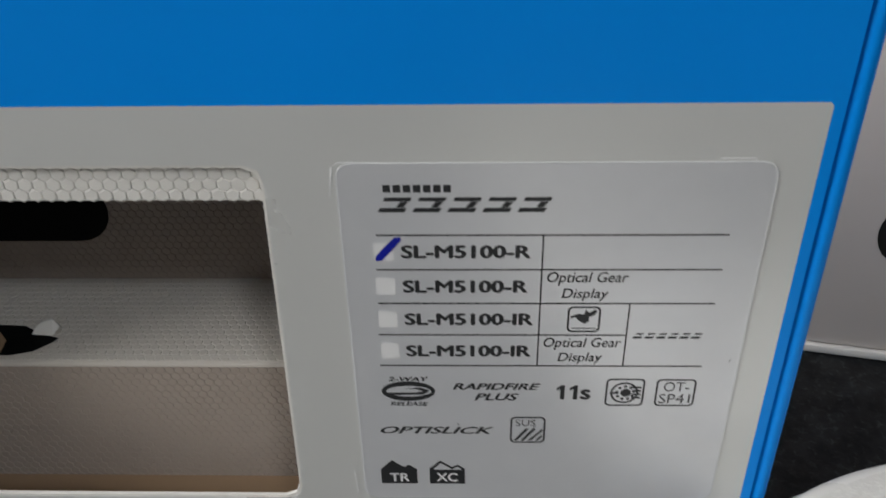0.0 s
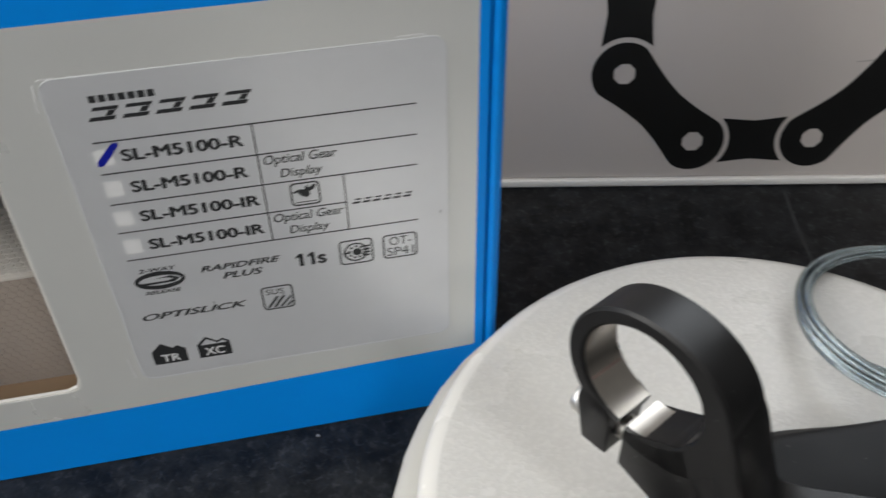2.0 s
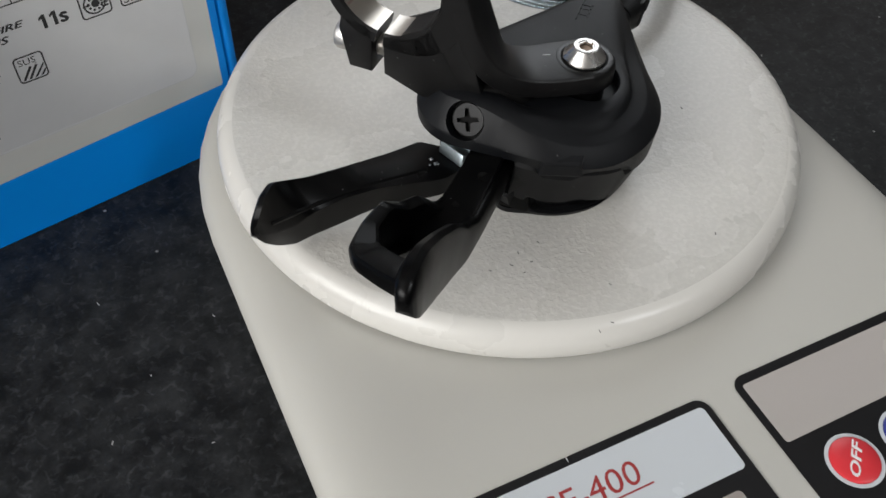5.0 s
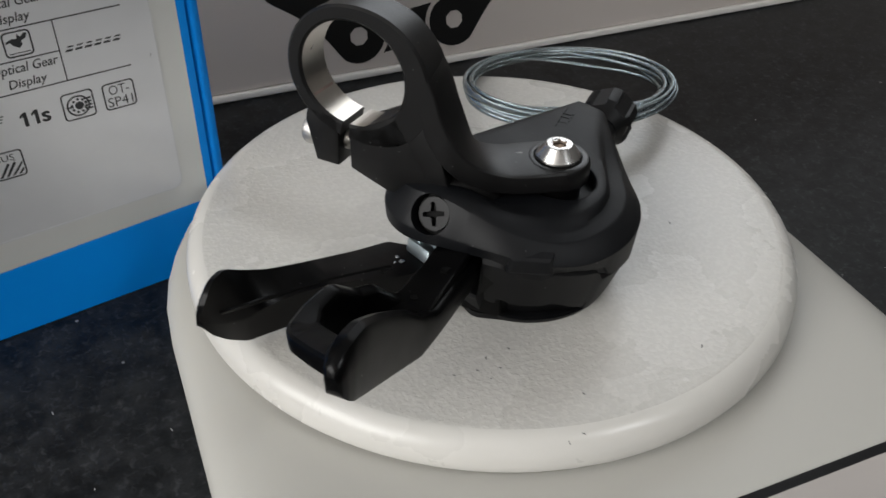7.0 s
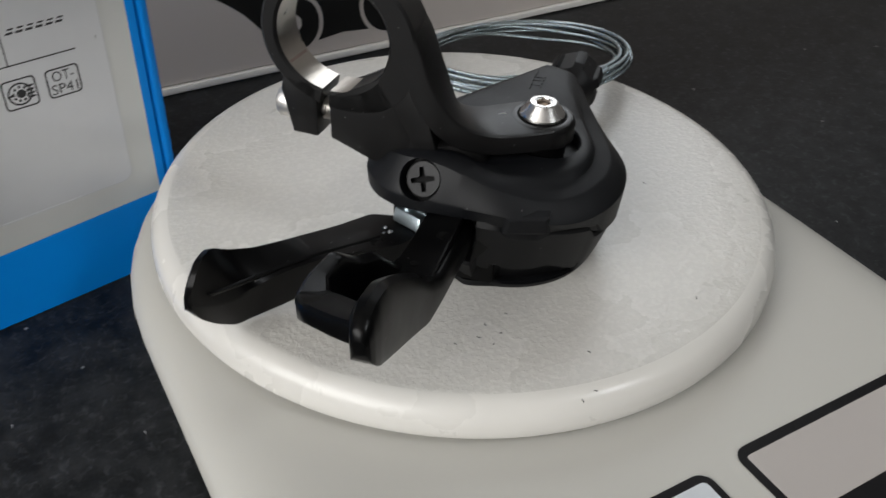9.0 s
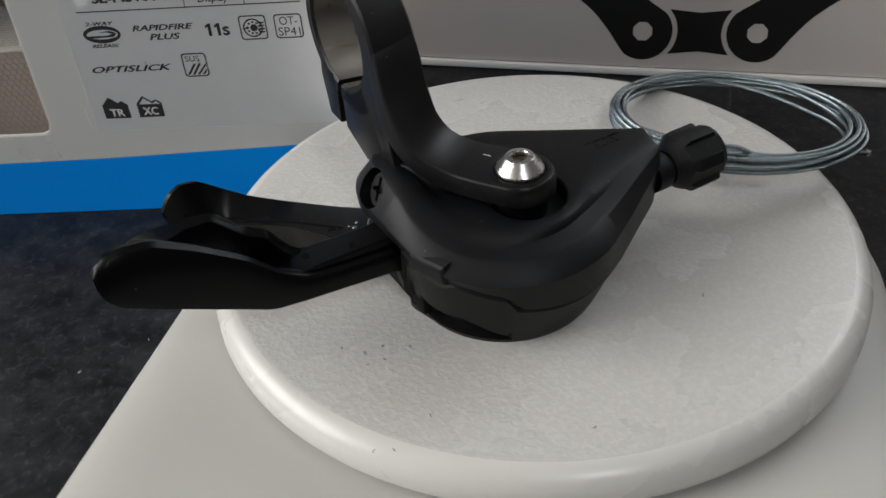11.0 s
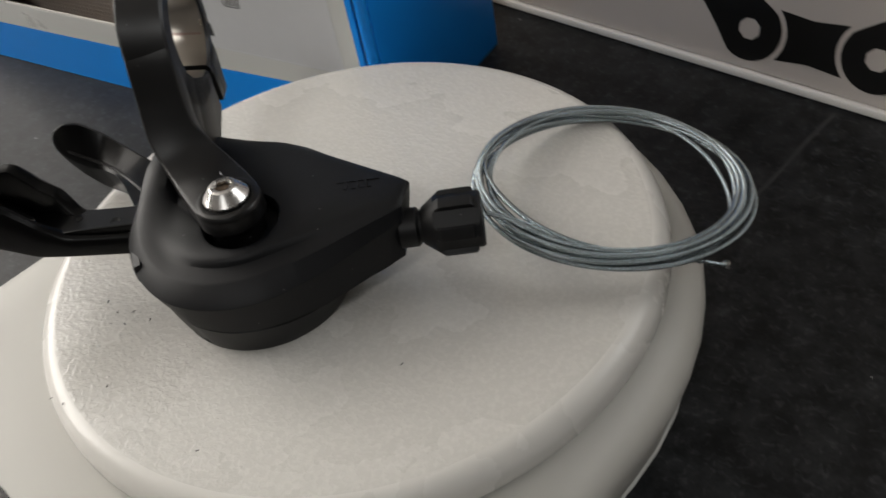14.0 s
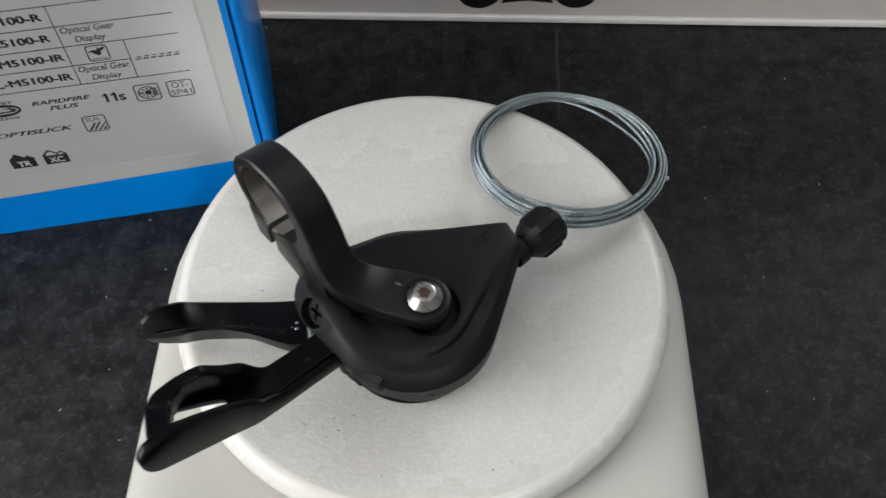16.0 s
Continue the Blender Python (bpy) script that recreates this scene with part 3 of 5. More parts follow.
def tray():
    """The folded embossed card cradle inside the box."""
    m = Matrix.Rotation(radians(11.98), 4, "Z") @ pose(0, 0.0708, 0)
    t = thing("card_tray", m @ pose(0, 0, 0.0015), "white embossed card cradle folded inside the retail box", "packaging")
    # upright faces take the darker copy, with the shade inside the box painted in
    part("front_face", honeycomb((-262, -62), (0, 47), 26.0, 1.32, 0.2), SHADED_TRAY, t)
    top = honeycomb((-262, -62), (0, 34.5), 0.0, 1.32, 0.2)
    bmesh.ops.rotate(top, cent=(0, 0, 0), matrix=Matrix.Rotation(radians(-90), 3, "X"), verts=top.verts)
    bmesh.ops.translate(top, vec=(0, 25.9, 47.6), verts=top.verts)
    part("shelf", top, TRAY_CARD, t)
    nose = [(27.4 - 1.75 * math.cos(radians(a)), 46.1 + 1.75 * math.sin(radians(a))) for a in range(-10, 101, 10)]
    part("folded_edge", loft([[(x, y, z) for y, z in nose + [(27.4, 46.1)]] for x in (-262, -62)]), TRAY_CARD, t, "rounded fold along the front of the shelf", angle=50)
    # no hole here: a black sheet on the shelf paints the opening's shade
    part("cut_out_shade", flat([[(-240, 27.5), (-223, 27.5), (-218, 29), (-214.5, 32.5), (-213.5, 34), (-219, 36), (-224, 39), (-240, 40)]], 47.85, 0.05, "xy"), DARK, t, "black sheet painting the shade in an opening of the shelf")
    part("cut_out_edge", flat([[(-240, 28.5), (-226, 28.5), (-226.5, 33), (-231, 38), (-240, 39)]], 47.95, 0.05, "xy"), KRAFT, t, "brown card showing in the opening")
    part("back_face", honeycomb((-296, -62), (0, 140), 61.0, 1.32, 0.2), SHADED_TRAY, t)
    # oval black sheet before the back face, painted shade instead of a hole
    part("slot_shade", flat([rrect(-300 + 5, 60, -205, 79, 9.4)], -60.5, 0.1), DARK, t, "black oval sheet painting the shade in a cut-out")
    bm = loft([[(x, y, z) for x, y, z in ((-221, 36 - o, 47.9), (-215.5, 35.4 - o, 48.0), (-213.8, 37.0 - o, 49.6), (-215.6, 37.8 - o, 51.4), (-218.5, 37.4 - o, 50.6), (-220.2, 36.8 - o, 49.3))] for o in (0.0, 0.5)])
    part("torn_flap", bm, WHITE_CARD, t, "small torn curl of white card", smooth=False)
    part("floor_card", box((-262, 1.6, 5.0), (-62, 25.6, 7.6)), KRAFT, t, "brown card under the cradle")
    return t


def label_sheet():
    m = Matrix.Rotation(radians(11.98), 4, "Z") @ pose(0, 0.0708, 0)
    t = thing("product_label", m, "silver sticker with black printing stuck on the retail box", "label")
    part("sheet", flat([rrect(-133.4, 30.6, -55.4, 117.2, 3.0)], 0.02, 0.10), LABEL, t)
    part("sheet_edge", flat([rrect(-133.55, 30.45, -55.25, 117.35, 3.1), rrect(-133.25, 30.75, -55.55, 117.05, 2.9)], 0.02, 0.12), LABEL_EDGE, t, "thin white edge of the sticker")
    L = 0.14
    for pts in ([(-134.9, 110.4), (-134.2, 116.3), (-133.2, 117.3), (-130.1, 117.5)], [(-65.7, 117.9), (-60.0, 117.9), (-59.1, 116.9)], [(-135.6, 39.1), (-135.2, 32.0)]):
        q = [(u, v + 0.16) for u, v in pts] + [(u, v - 0.16) for u, v in pts[::-1]]
        q = [(u + (0.16 if k < len(pts) else -0.16), v) for k, (u, v) in enumerate(q)]
        part("scored_mark", flat([q], 0.02, 0.05), WHITE_INK, t, "white scored line beside the sticker's corner")

    def bar(u0, v0, u1, v1, material=INK, name="printed_line"):
        part(name, flat([[(u0, v0), (u1, v0), (u1, v1), (u0, v1)]], L, 0.01), material, t, smooth=False)

    def slant(u0, v0, u1, v1, s, name="logo_bar"):
        part(name, flat([[(u0, v0), (u1, v0), (u1 + s, v1), (u0 + s, v1)]], L, 0.01), INK, t, smooth=False)
    for k in range(7):
        bar(-125.2 + 1.82 * k, 111.35, -123.85 + 1.82 * k, 112.9, INK, "logo_bar")
    for k in range(5):
        u = -126.4 + 6.35 * k
        slant(u, 107.2, u + 4.9, 108.1, 0.55)
        slant(u + 1.1, 109.5, u + 6.0, 110.3, 0.4)
        slant(u + 3.4, 108.2, u + 4.8, 109.4, 0.9)
    w = 0.17
    for z, u0, u1 in ((102.2, -127, -62), (94.4, -127.3, -62.1), (86.4, -127.5, -62.3), (78.55, -127.8, -78.4), (70.5, -128, -62.6)):
        bar(u0, z - w, u1, z + w)
    bar(-96.1, 70.5, -95.8, 102.2)
    bar(-78.75, 70.5, -78.45, 86.4)
    for z in (98.45, 90.5, 82.45, 74.4):
        part("tick_box", flat([rrect(-127.6, z - 2.0, -123.9, z + 2.0, 0.2, 2)], L, 0.01), WHITE_INK, t, "white tick box")
    part("pen_stroke", flat([[(-127.4, 96.4), (-126.2, 96.5), (-124.2, 98.8), (-122.3, 101.2), (-122.5, 101.8), (-123.6, 101.7), (-125.6, 99.6), (-127.3, 97.5)]], L + 0.03, 0.01), PEN, t, "blue marker stroke across the top tick box")
    for z, s, u1 in ((97.0, "SL-M5100-R", -98.1), (88.95, "SL-M5100-R", -98.4), (81.0, "SL-M5100-IR", -97.1), (72.9, "SL-M5100-IR", -97.3)):
        letters("model_code", s, INK, t, -122.5, z, u1, z + 3.0, L + 0.01, bold=0.042)
    for z in (87.6, 71.6):
        letters("lettering", "Optical Gear", INK, t, -94.9, z + 3.1, -79.4, z + 6.3, L + 0.01, shear=0.2, bold=0.012)
        letters("lettering", "Display", INK, t, -91.9, z - 0.6, -82.9, z + 2.4, L + 0.01, shear=0.2, bold=0.012)

    def frame_icon(u0, v0, u1, v1):
        part("icon_frame", flat([rrect(u0, v0, u1, v1, 1.1), rrect(u0 + 0.4, v0 + 0.4, u1 - 0.4, v1 - 0.4, 0.8)], L, 0.01), INK, t)
    frame_icon(-90.5, 79.3, -84.0, 85.7)
    part("icon_shape", flat([[(-89.9, 82.7), (-88.9, 83.1), (-88.3, 82.2), (-87.0, 81.4), (-86.2, 82.2), (-86.3, 83.1), (-85.2, 83.6), (-84.7, 84.7), (-85.3, 84.9), (-86.3, 84.1), (-86.9, 84.9), (-87.3, 83.7), (-88.4, 83.9), (-89.8, 83.3)]], L, 0.01), INK, t)
    bar(-89.6, 80.15, -84.9, 80.4)
    for k in range(6):
        slant(-77.4 + 2.3 * k, 77.7, -75.7 + 2.3 * k, 78.25, 0.35)
        slant(-76.8 + 2.3 * k, 78.7, -75.4 + 2.3 * k, 79.1, 0.3)
    part("emblem", flat([ring2d(-122.5, 63.4, 5.6, 2.75, 40), ring2d(-122.4, 63.4, 4.7, 1.5, 40)], L, 0.01), INK, t)
    part("emblem", flat([[(-127.3, 63.0), (-121, 63.0), (-119.4, 63.5), (-121, 64.0), (-123.5, 64.0), (-120, 64.5), (-118.0, 63.6), (-119.2, 62.5), (-126, 62.3)]], L, 0.01), INK, t)
    letters("lettering", "2-WAY", INK, t, -126.6, 66.2, -118.2, 67.4, L + 0.01, bold=0.03, shear=0.2)
    letters("lettering", "RELEASE", INK, t, -126.4, 59.3, -118.4, 60.4, L + 0.01, bold=0.03, shear=0.2)
    letters("lettering", "RAPIDFIRE", INK, t, -113.2, 63.9, -95.0, 65.7, L + 0.01, bold=0.03, shear=0.3)
    letters("lettering", "PLUS", INK, t, -108.7, 60.9, -99.4, 62.9, L + 0.01, bold=0.03, shear=0.3)
    for u in (-91.6, -88.9):
        part("lettering", flat([[(u + 0.75, 61.3), (u + 1.65, 61.3), (u + 1.65, 65.2), (u + 0.95, 65.2), (u, 64.45), (u, 63.75), (u + 0.75, 64.2)]], L + 0.01, 0.01), INK, t, smooth=False)
    letters("lettering", "s", INK, t, -86.7, 61.25, -84.5, 64.15, L + 0.01, bold=0.035)
    frame_icon(-81.5, 59.5, -73.5, 67.1)
    part("icon_shape", flat([ring2d(-77.6, 63.2, 2.9, 2.9, 24), ring2d(-77.6, 63.2, 2.45, 2.45, 24)], L, 0.01), INK, t)
    part("icon_shape", flat([ring2d(-77.3, 63.2, 1.1, 1.1, 16)], L, 0.01), INK, t)
    for k in range(9):
        a = radians(40 * k + 12)
        u, v = -77.4 + 1.75 * math.cos(a), 63.2 + 1.75 * math.sin(a)
        part("icon_shape", flat([ring2d(u, v, 0.38, 0.38, 6)], L, 0.01), INK, t)
    bar(-80.6, 62.9, -78.8, 63.4)
    for k in range(4):
        bar(-76.0, 61.6 + 0.95 * k, -74.2, 62.1 + 0.95 * k)
    frame_icon(-71.2, 59.5, -63.0, 67.0)
    letters("lettering", "OT-", INK, t, -69.6, 63.6, -64.4, 66.2, L + 0.01)
    letters("lettering", "SP41", INK, t, -70.3, 60.3, -63.9, 62.9, L + 0.01)
    letters("lettering", "OPTISLICK", INK, t, -129.0, 51.1, -104.5, 53.2, L + 0.01, bold=0.028, shear=0.35)
    frame_icon(-101.0, 48.5, -93.5, 56.2)
    letters("lettering", "SUS", INK, t, -99.9, 53.5, -95.6, 55.3, L + 0.01)
    for k in range(4):
        u = -100.2 + 1.5 * k
        part("icon_shape", flat([[(u, 49.2), (u + 0.75, 49.2), (u + 3.2, 52.6 - 0.5 * (3 - k) * 0), (u + 2.6, 52.9)]] if k < 2 else [[(u, 49.2), (u + 0.75, 49.2), (-94.1, 49.2 + (-94.1 - u - 0.75) * 1.2), (-94.1, 49.9 + (-94.1 - u - 0.75) * 1.2)]], L, 0.01), INK, t)
    part("icon_shape", flat([[(-129.6, 35.4), (-121.5, 35.4), (-121.5, 40.0), (-123.3, 41.4), (-124.4, 40.7), (-127.0, 42.8), (-129.6, 40.0)]], L, 0.01), INK, t)
    letters("lettering", "TR", WHITE_INK, t, -127.7, 36.1, -123.2, 38.7, L + 0.03, bold=0.03)
    part("icon_shape", flat([[(-118.7, 35.4), (-110.8, 35.4), (-110.8, 39.6), (-118.7, 39.6)]], L, 0.01), INK, t)
    part("icon_shape", flat([[(-118.7, 39.6), (-110.8, 39.6), (-110.8, 40.2), (-112.4, 41.5), (-113.7, 40.8), (-116.3, 42.8), (-118.7, 40.2)], [(-117.9, 39.9), (-111.4, 39.9), (-112.4, 40.9), (-113.7, 40.1), (-116.2, 42.0)]], L, 0.01), INK, t)
    letters("lettering", "XC", WHITE_INK, t, -117.2, 36.1, -112.4, 38.9, L + 0.03, bold=0.03)
    return t


retail_box()
tray()
label_sheet()


# ---- kitchen scale ----
def kitchen_scale():
    t = thing("kitchen_scale", Matrix(), "off-white electronic kitchen scale with a round weighing plate", "kitchen scale")
    R, front = 82.2, -152.0

    def outline(g, n=24):
        r = R + g
        pts = [(r * math.cos(math.pi * k / n), r * math.sin(math.pi * k / n)) for k in range(n + 1)]
        c = 22.0
        for k in range(7):
            a = radians(180 + 15 * k)
            pts.append((-r + c + c * math.cos(a), front - g + c + c * math.sin(a)))
        for k in range(7):
            a = radians(270 + 15 * k)
            pts.append((r - c + c * math.cos(a), front - g + c + c * math.sin(a)))
        return pts
    rings = []
    for z, g in ((9.2, -3.4), (9.6, -2.8), (15, -1.6), (20, -0.5), (24, 0.3), (26.8, 0.2), (29.0, -0.9), (30.9, -3.2), (32.4, -6.8), (33.4, -12), (34.0, -20)):
        rings.append([(x, y, z) for x, y in outline(g)])
    part("housing", loft(rings), BODY, t, angle=50)
    rings = [[(x, y, z) for x, y in outline(g)] for z, g in ((2.2, -5.2), (2.8, -4.4), (8.6, -2.4), (9.1, -2.8))]
    part("base", loft(rings), BASE, t, "greyer lower shell of the housing")
    for x, y in ((-60, 40), (60, 40), (-60, -125), (60, -125)):
        part("foot", revolve([(8, 0), (8.5, 0.5), (8.5, 2.1)], 24, at=(x, y, 0.05)), DARK, t, "dark rubber foot")
    part("plate_stem", revolve([(20, 33.6), (20, 36)], 32), BASE, t)
    prof = [(10, 36.6), (70, 36.6), (74.6, 36.3), (75.3, 36.2), (75.6, 36.8), (75.6, 38.0)] + [(70.4 + 5.2 * math.cos(radians(9 * k)), 38.85 + 5.2 * math.sin(radians(9 * k))) for k in range(1, 11)] + [(60, 44.05), (50, 44.06), (25, 44.06), (5, 44.06)]
    plate = part("weighing_plate", revolve(prof, 160, at=(-0.4, -1.3, 0)), PLATE, t, "ivory weighing plate with leather-like grain and a smooth rim")
    plate.data.materials.append(PLATE_RIM)
    for f in plate.data.polygons:
        f.material_index = 0 if f.center.z > 0.04395 else 1
    # display and key panels, sunk in black frames
    Z = 34.02
    disp = rrect(-66.8, -146, -2.2, -92.3, 3.0)
    part("display_panel", flat([disp], Z, 0.25, "xy"), BLACK_GLOSS, t, "black display surround")
    part("name_strip", flat([rrect(-65.6, -109.3, -3.8, -94.2, 1.2)], Z + 0.28, 0.1, "xy"), STRIP, t, "pale strip with red lettering")
    letters("lettering", "SF-400", RED_INK, t, -45.3, -103.3, -24.0, -98.2, Z + 0.42, "xy", shear=0.12)
    part("underline", flat([[(-45, -104.4), (-22.6, -104.4), (-22.6, -104.05), (-45, -104.05)]], Z + 0.42, 0.01, "xy"), RED_INK, t)
    part("lcd_glass", flat([rrect(-60.5, -142, -8, -112.6, 1.0)], Z + 0.28, 0.08, "xy"), LCD, t, "dull display glass")
    letters("lettering", "ZERO", WHITE_INK, t, -65.9, -114.6, -61.2, -112.4, Z + 0.3, "xy", bold=0.02)
    for u, v, du, dv in ((-35.8, -93.4, 0.25, 1.1), (-63.4, -94.0, 0.9, 0.25), (-66.2, -101.0, 0.2, 0.6)):
        part("chip", flat([[(u, v), (u + du, v + dv * 0.3), (u + du, v + dv), (u + du * 0.3, v + dv)]], Z + 0.26, 0.02, "xy"), WHITE_INK, t, "tiny pale chip in the black surround", smooth=False)
    keys = rrect(5.3, -146, 73.5, -91.4, 3.0)
    part("key_panel", flat([keys], Z, 0.25, "xy"), BLACK_GLOSS, t, "black key surround")
    part("key_strip", flat([rrect(7.0, -108.5, 71.8, -93.6, 0.8)], Z + 0.28, 0.1, "xy"), STRIP_GREY, t, "warm grey strip above the keys")
    for x, material, text in ((16.9, RED_KEY, "OFF"), (31.4, BLUE_KEY, "MODE"), (46.2, BLUE_KEY, "TARE")):
        part("key_ring", flat([ring2d(x, -117.3, 6.0, 6.0, 40), ring2d(x, -117.3, 5.2, 5.2, 40)], Z + 0.28, 0.15, "xy"), STRIP, t, "pale ring round the key")
        k = part("key", revolve([(5.2, 0), (5.1, 0.5), (4.6, 0.8), (2, 0.95)], 32, at=(x, -117.3, Z + 0.2)), material, t, "red key" if text == "OFF" else "blue key")
        letters("lettering", text, WHITE_INK, k, x - 4.2, -118.3, x + 4.2, -116.2, Z + 1.22, "xy", shear=0.2, bold=0.03, turn=radians(45))
    return t


kitchen_scale()


# ---- trigger shifter ----
def bore_well(ob, m, radius, depth):
    """Cuts a round blind hole into a part, along the z axis of m (millimetres)."""
    tool = part("cutter", revolve([(0.02, -depth), (radius, -depth), (radius, 6.0), (0.02, 6.0)], 40), SHELL)
    tool.matrix_world = ob.parent.matrix_world @ m
    mod = ob.modifiers.new("well", "BOOLEAN")
    mod.object, mod.operation, mod.solver = tool, "DIFFERENCE", "EXACT"
    bpy.context.view_layer.update()
    cut = bpy.data.meshes.new_from_object(ob.evaluated_get(bpy.context.evaluated_depsgraph_get()))
    ob.modifiers.clear()
    cut.name = ob.name
    bm = bmesh.new()
    bm.from_mesh(cut)
    bmesh.ops.triangulate(bm, faces=[f for f in bm.faces if len(f.verts) > 4])
    for e in bm.edges:
        e.smooth = not (len(e.link_faces) == 2 and e.calc_face_angle(0) > radians(26))
    bm.to_mesh(cut)
    bm.free()
    ob.data = cut
    bpy.data.objects.remove(tool)


def shifter():
    z0 = 44.06
    t = thing("gear_shifter", pose(-0.003, -0.024, z0 / 1000, 0, 0, 44), "black bicycle trigger shifter lying on the weighing plate", "gear shifter")
    O = (1.0, 0.0)
    NSEG = 160

    def ease(v):
        v = min(1.0, max(0.0, v))
        return v * v * (3 - 2 * v)

    def layer(z, circles, back=None, lift=0.0):
        """One ring of the cover; z rises from the front value to the back value round the case."""
        out = []
        for k, (x, y) in enumerate(hull(circles, O, NSEG)):
            a = 2 * math.pi * k / NSEG
            h = z(math.degrees(a)) if callable(z) else z + ((back or z) - z) * (1 - ease(-math.sin(a) * 1.25))
            h += lift * math.exp(-((math.degrees(a) - 147) / 30) ** 2)
            out.append((x, y, h - z0))
        return out
    joint_a = [0, 60, 78, 92, 186, 191, 207, 213, 239.5, 243.5, 264, 290, 312, 338, 350, 360]
    joint_z = [54.6, 52.6, 54.0, 62.6, 62.9, 61.2, 60.6, 61.8, 59.1, 56.2, 55.0, 54.2, 53.2, 54.4, 55.0, 54.6]

    def joint(a):
        return float(np.interp(a, joint_a, joint_z))
    # lower case, tapering to the plate, undercut above the base sheet on the lever side
    rings = []
    for f in (0.0, 0.07, 0.09, 0.2, 0.32, 0.36, 0.64, 0.93, 1.0):
        ring = []
        for k in range(NSEG):
            a = math.degrees(2 * math.pi * k / NSEG)
            top = joint(a) - 0.35
            if 80 < a < 174:
                top = 51.5
            g = f
            if 0.08 < f < 0.4 and 182 < a < 240:
                g = f * (0.5 + 0.6 * ease((240 - a) / 26))
            z = 44.1 + (top - 44.1) * g
            r = 19.6 + 3.7 * g ** 0.8
            if 0.08 < f < 0.34 and 182 < a < 240:
                r -= 2.4 * ease((a - 182) / 8) * (0.45 + 0.55 * ease((240 - a) / 20))
            if f == 1.0:
                r -= 0.8
            ring.append((r * math.cos(radians(a)), r * math.sin(radians(a)), z - z0))
        rings.append(ring)
    part("lower_case", loft(rings), SHELL_LOW, t, "black lower half of the case, undercut on one side", angle=24)
    bm = loft([[(x, y, z) for x, y in hull([(0, 0, 19.4), (-18, 3.5, 3.0)], O)] for z in (0.02, 0.3, 1.2, 1.4)])
    part("base_plate", bm, SHELL_LOW, t)
    part("inner_case", loft([[(x, y, z) for x, y in hull([(0, 0, 20.5), (-10, 13, 10), (28, -4, 3)], O)] for z in (7.0, 21.0)]), DARK, t)
    # pear-shaped upper cover: wall, crisp bevel, hollowed shoulder, raised top
    rows = [
        layer(lambda a: joint(a), [(0, -0.3, 23.0), (-11, 14.6, 12.6), (30.5, -1.0, 1), (31.5, -6.6, 1)]),
        layer(lambda a: joint(a) + 0.4, [(0, -0.4, 23.7), (-11, 15, 13.1), (33.5, -0.2, 1), (33.2, -7.4, 1)]),
        layer(62.7, [(0, -0.4, 24.3), (-11, 15, 13.3), (35.8, 0.2, 1), (34.0, -7.7, 1)], 65.8),
        layer(63.1, [(0, -0.3, 24.1), (-11, 15, 13.2), (35.8, 0.2, 1), (34.0, -7.5, 1)], 66.2, 0.3),
        layer(66.2, [(0, 0.2, 21.5), (-9.8, 14.6, 10.4), (36.3, 0.1, 0.8), (34.6, -6.6, 0.8)], 68.3, 4.6),
        layer(66.5, [(0, 0.4, 20.9), (-9.6, 14.4, 9.6), (36.2, 0.0, 0.7), (34.5, -6.3, 0.7)], 68.7, 4.6),
        layer(66.75, [(0, 1.0, 19.4), (-9.0, 13.6, 8.6), (35.9, -0.3, 0.6), (34.3, -5.9, 0.6)], 69.1, 4.5),
        layer(67.2, [(0, 0.6, 17.9), (-8.6, 13, 7.4), (35.2, -0.9, 0.6), (33.8, -5.2, 0.6)], 69.3, 4.2),
        layer(67.9, [(0.4, -0.6, 16.4), (-8.2, 12.4, 6.4), (34, -1.6, 0.6), (33, -4.6, 0.6)], 69.4, 3.4),
        layer(68.5, [(0.6, -2.2, 14.4), (-9, 13, 6), (31, -2.3, 0.6), (30, -4.2, 0.6)], 69.5, 2.0),
        layer(68.8, [(0.8, -3.9, 12.2), (-8, 8, 6), (24, -3, 0.6)], 69.6),
    ]
    bolt = (0.9, -5.3)
    for r, z in ((8.8, 69.5), (8.25, 69.4), (7.95, 68.9), (7.85, 66.0), (2, 66.0)):
        ring = []
        for k in range(NSEG):
            a = 2 * math.pi * k / NSEG
            dip = 0.5 * ease(-math.sin(a) * 1.25) if z > 68 else 0
            ring.append((bolt[0] + 1.1 + r * math.cos(a), bolt[1] - 0.5 + r * math.sin(a), z - dip - z0))
        rows.append(ring)
    cover = part("cover", loft(rows), SHELL, t, "matt black pear-shaped upper cover", angle=26)
    # latch block on the wall of the cover
    a = radians(200)
    e1, e2 = Vector((-math.sin(a), math.cos(a), 0)), Vector((math.cos(a), math.sin(a), 0))
    rings = []
    for d, w0, w1, zb, zt in ((22.5, 5.0, 4.6, 61.4, 66.2), (23.9, 4.8, 4.2, 61.6, 65.6), (24.3, 4.3, 3.7, 61.8, 65.0), (24.4, 3.9, 3.3, 62.1, 64.7)):
        rings.append([e2 * d + e1 * u + Vector((0, 0, z - z0)) for u, z in ((-w0, zb), (w0, zb), (w1, zt), (-w1, zt))])
    part("latch", loft(rings), SHELL, t, "small raised latch block on the case", smooth=False)
    # moulded mark near the nose
    dashes = [(21.8, 23.5, 1.25), (24.0, 25.8, 1.25), (26.4, 27.6, 1.25), (28.1, 31.0, 1.25), (23.2, 24.1, -1.1), (25.0, 26.0, -1.1), (26.9, 27.8, -1.1), (28.4, 29.3, -1.1)]
    for u0, u1, v in dashes:
        part("mark", box((u0, v, 25.2), (u1, v + 0.3, 25.62), 0.06), SHELL_LOW, t, "small moulded dash")
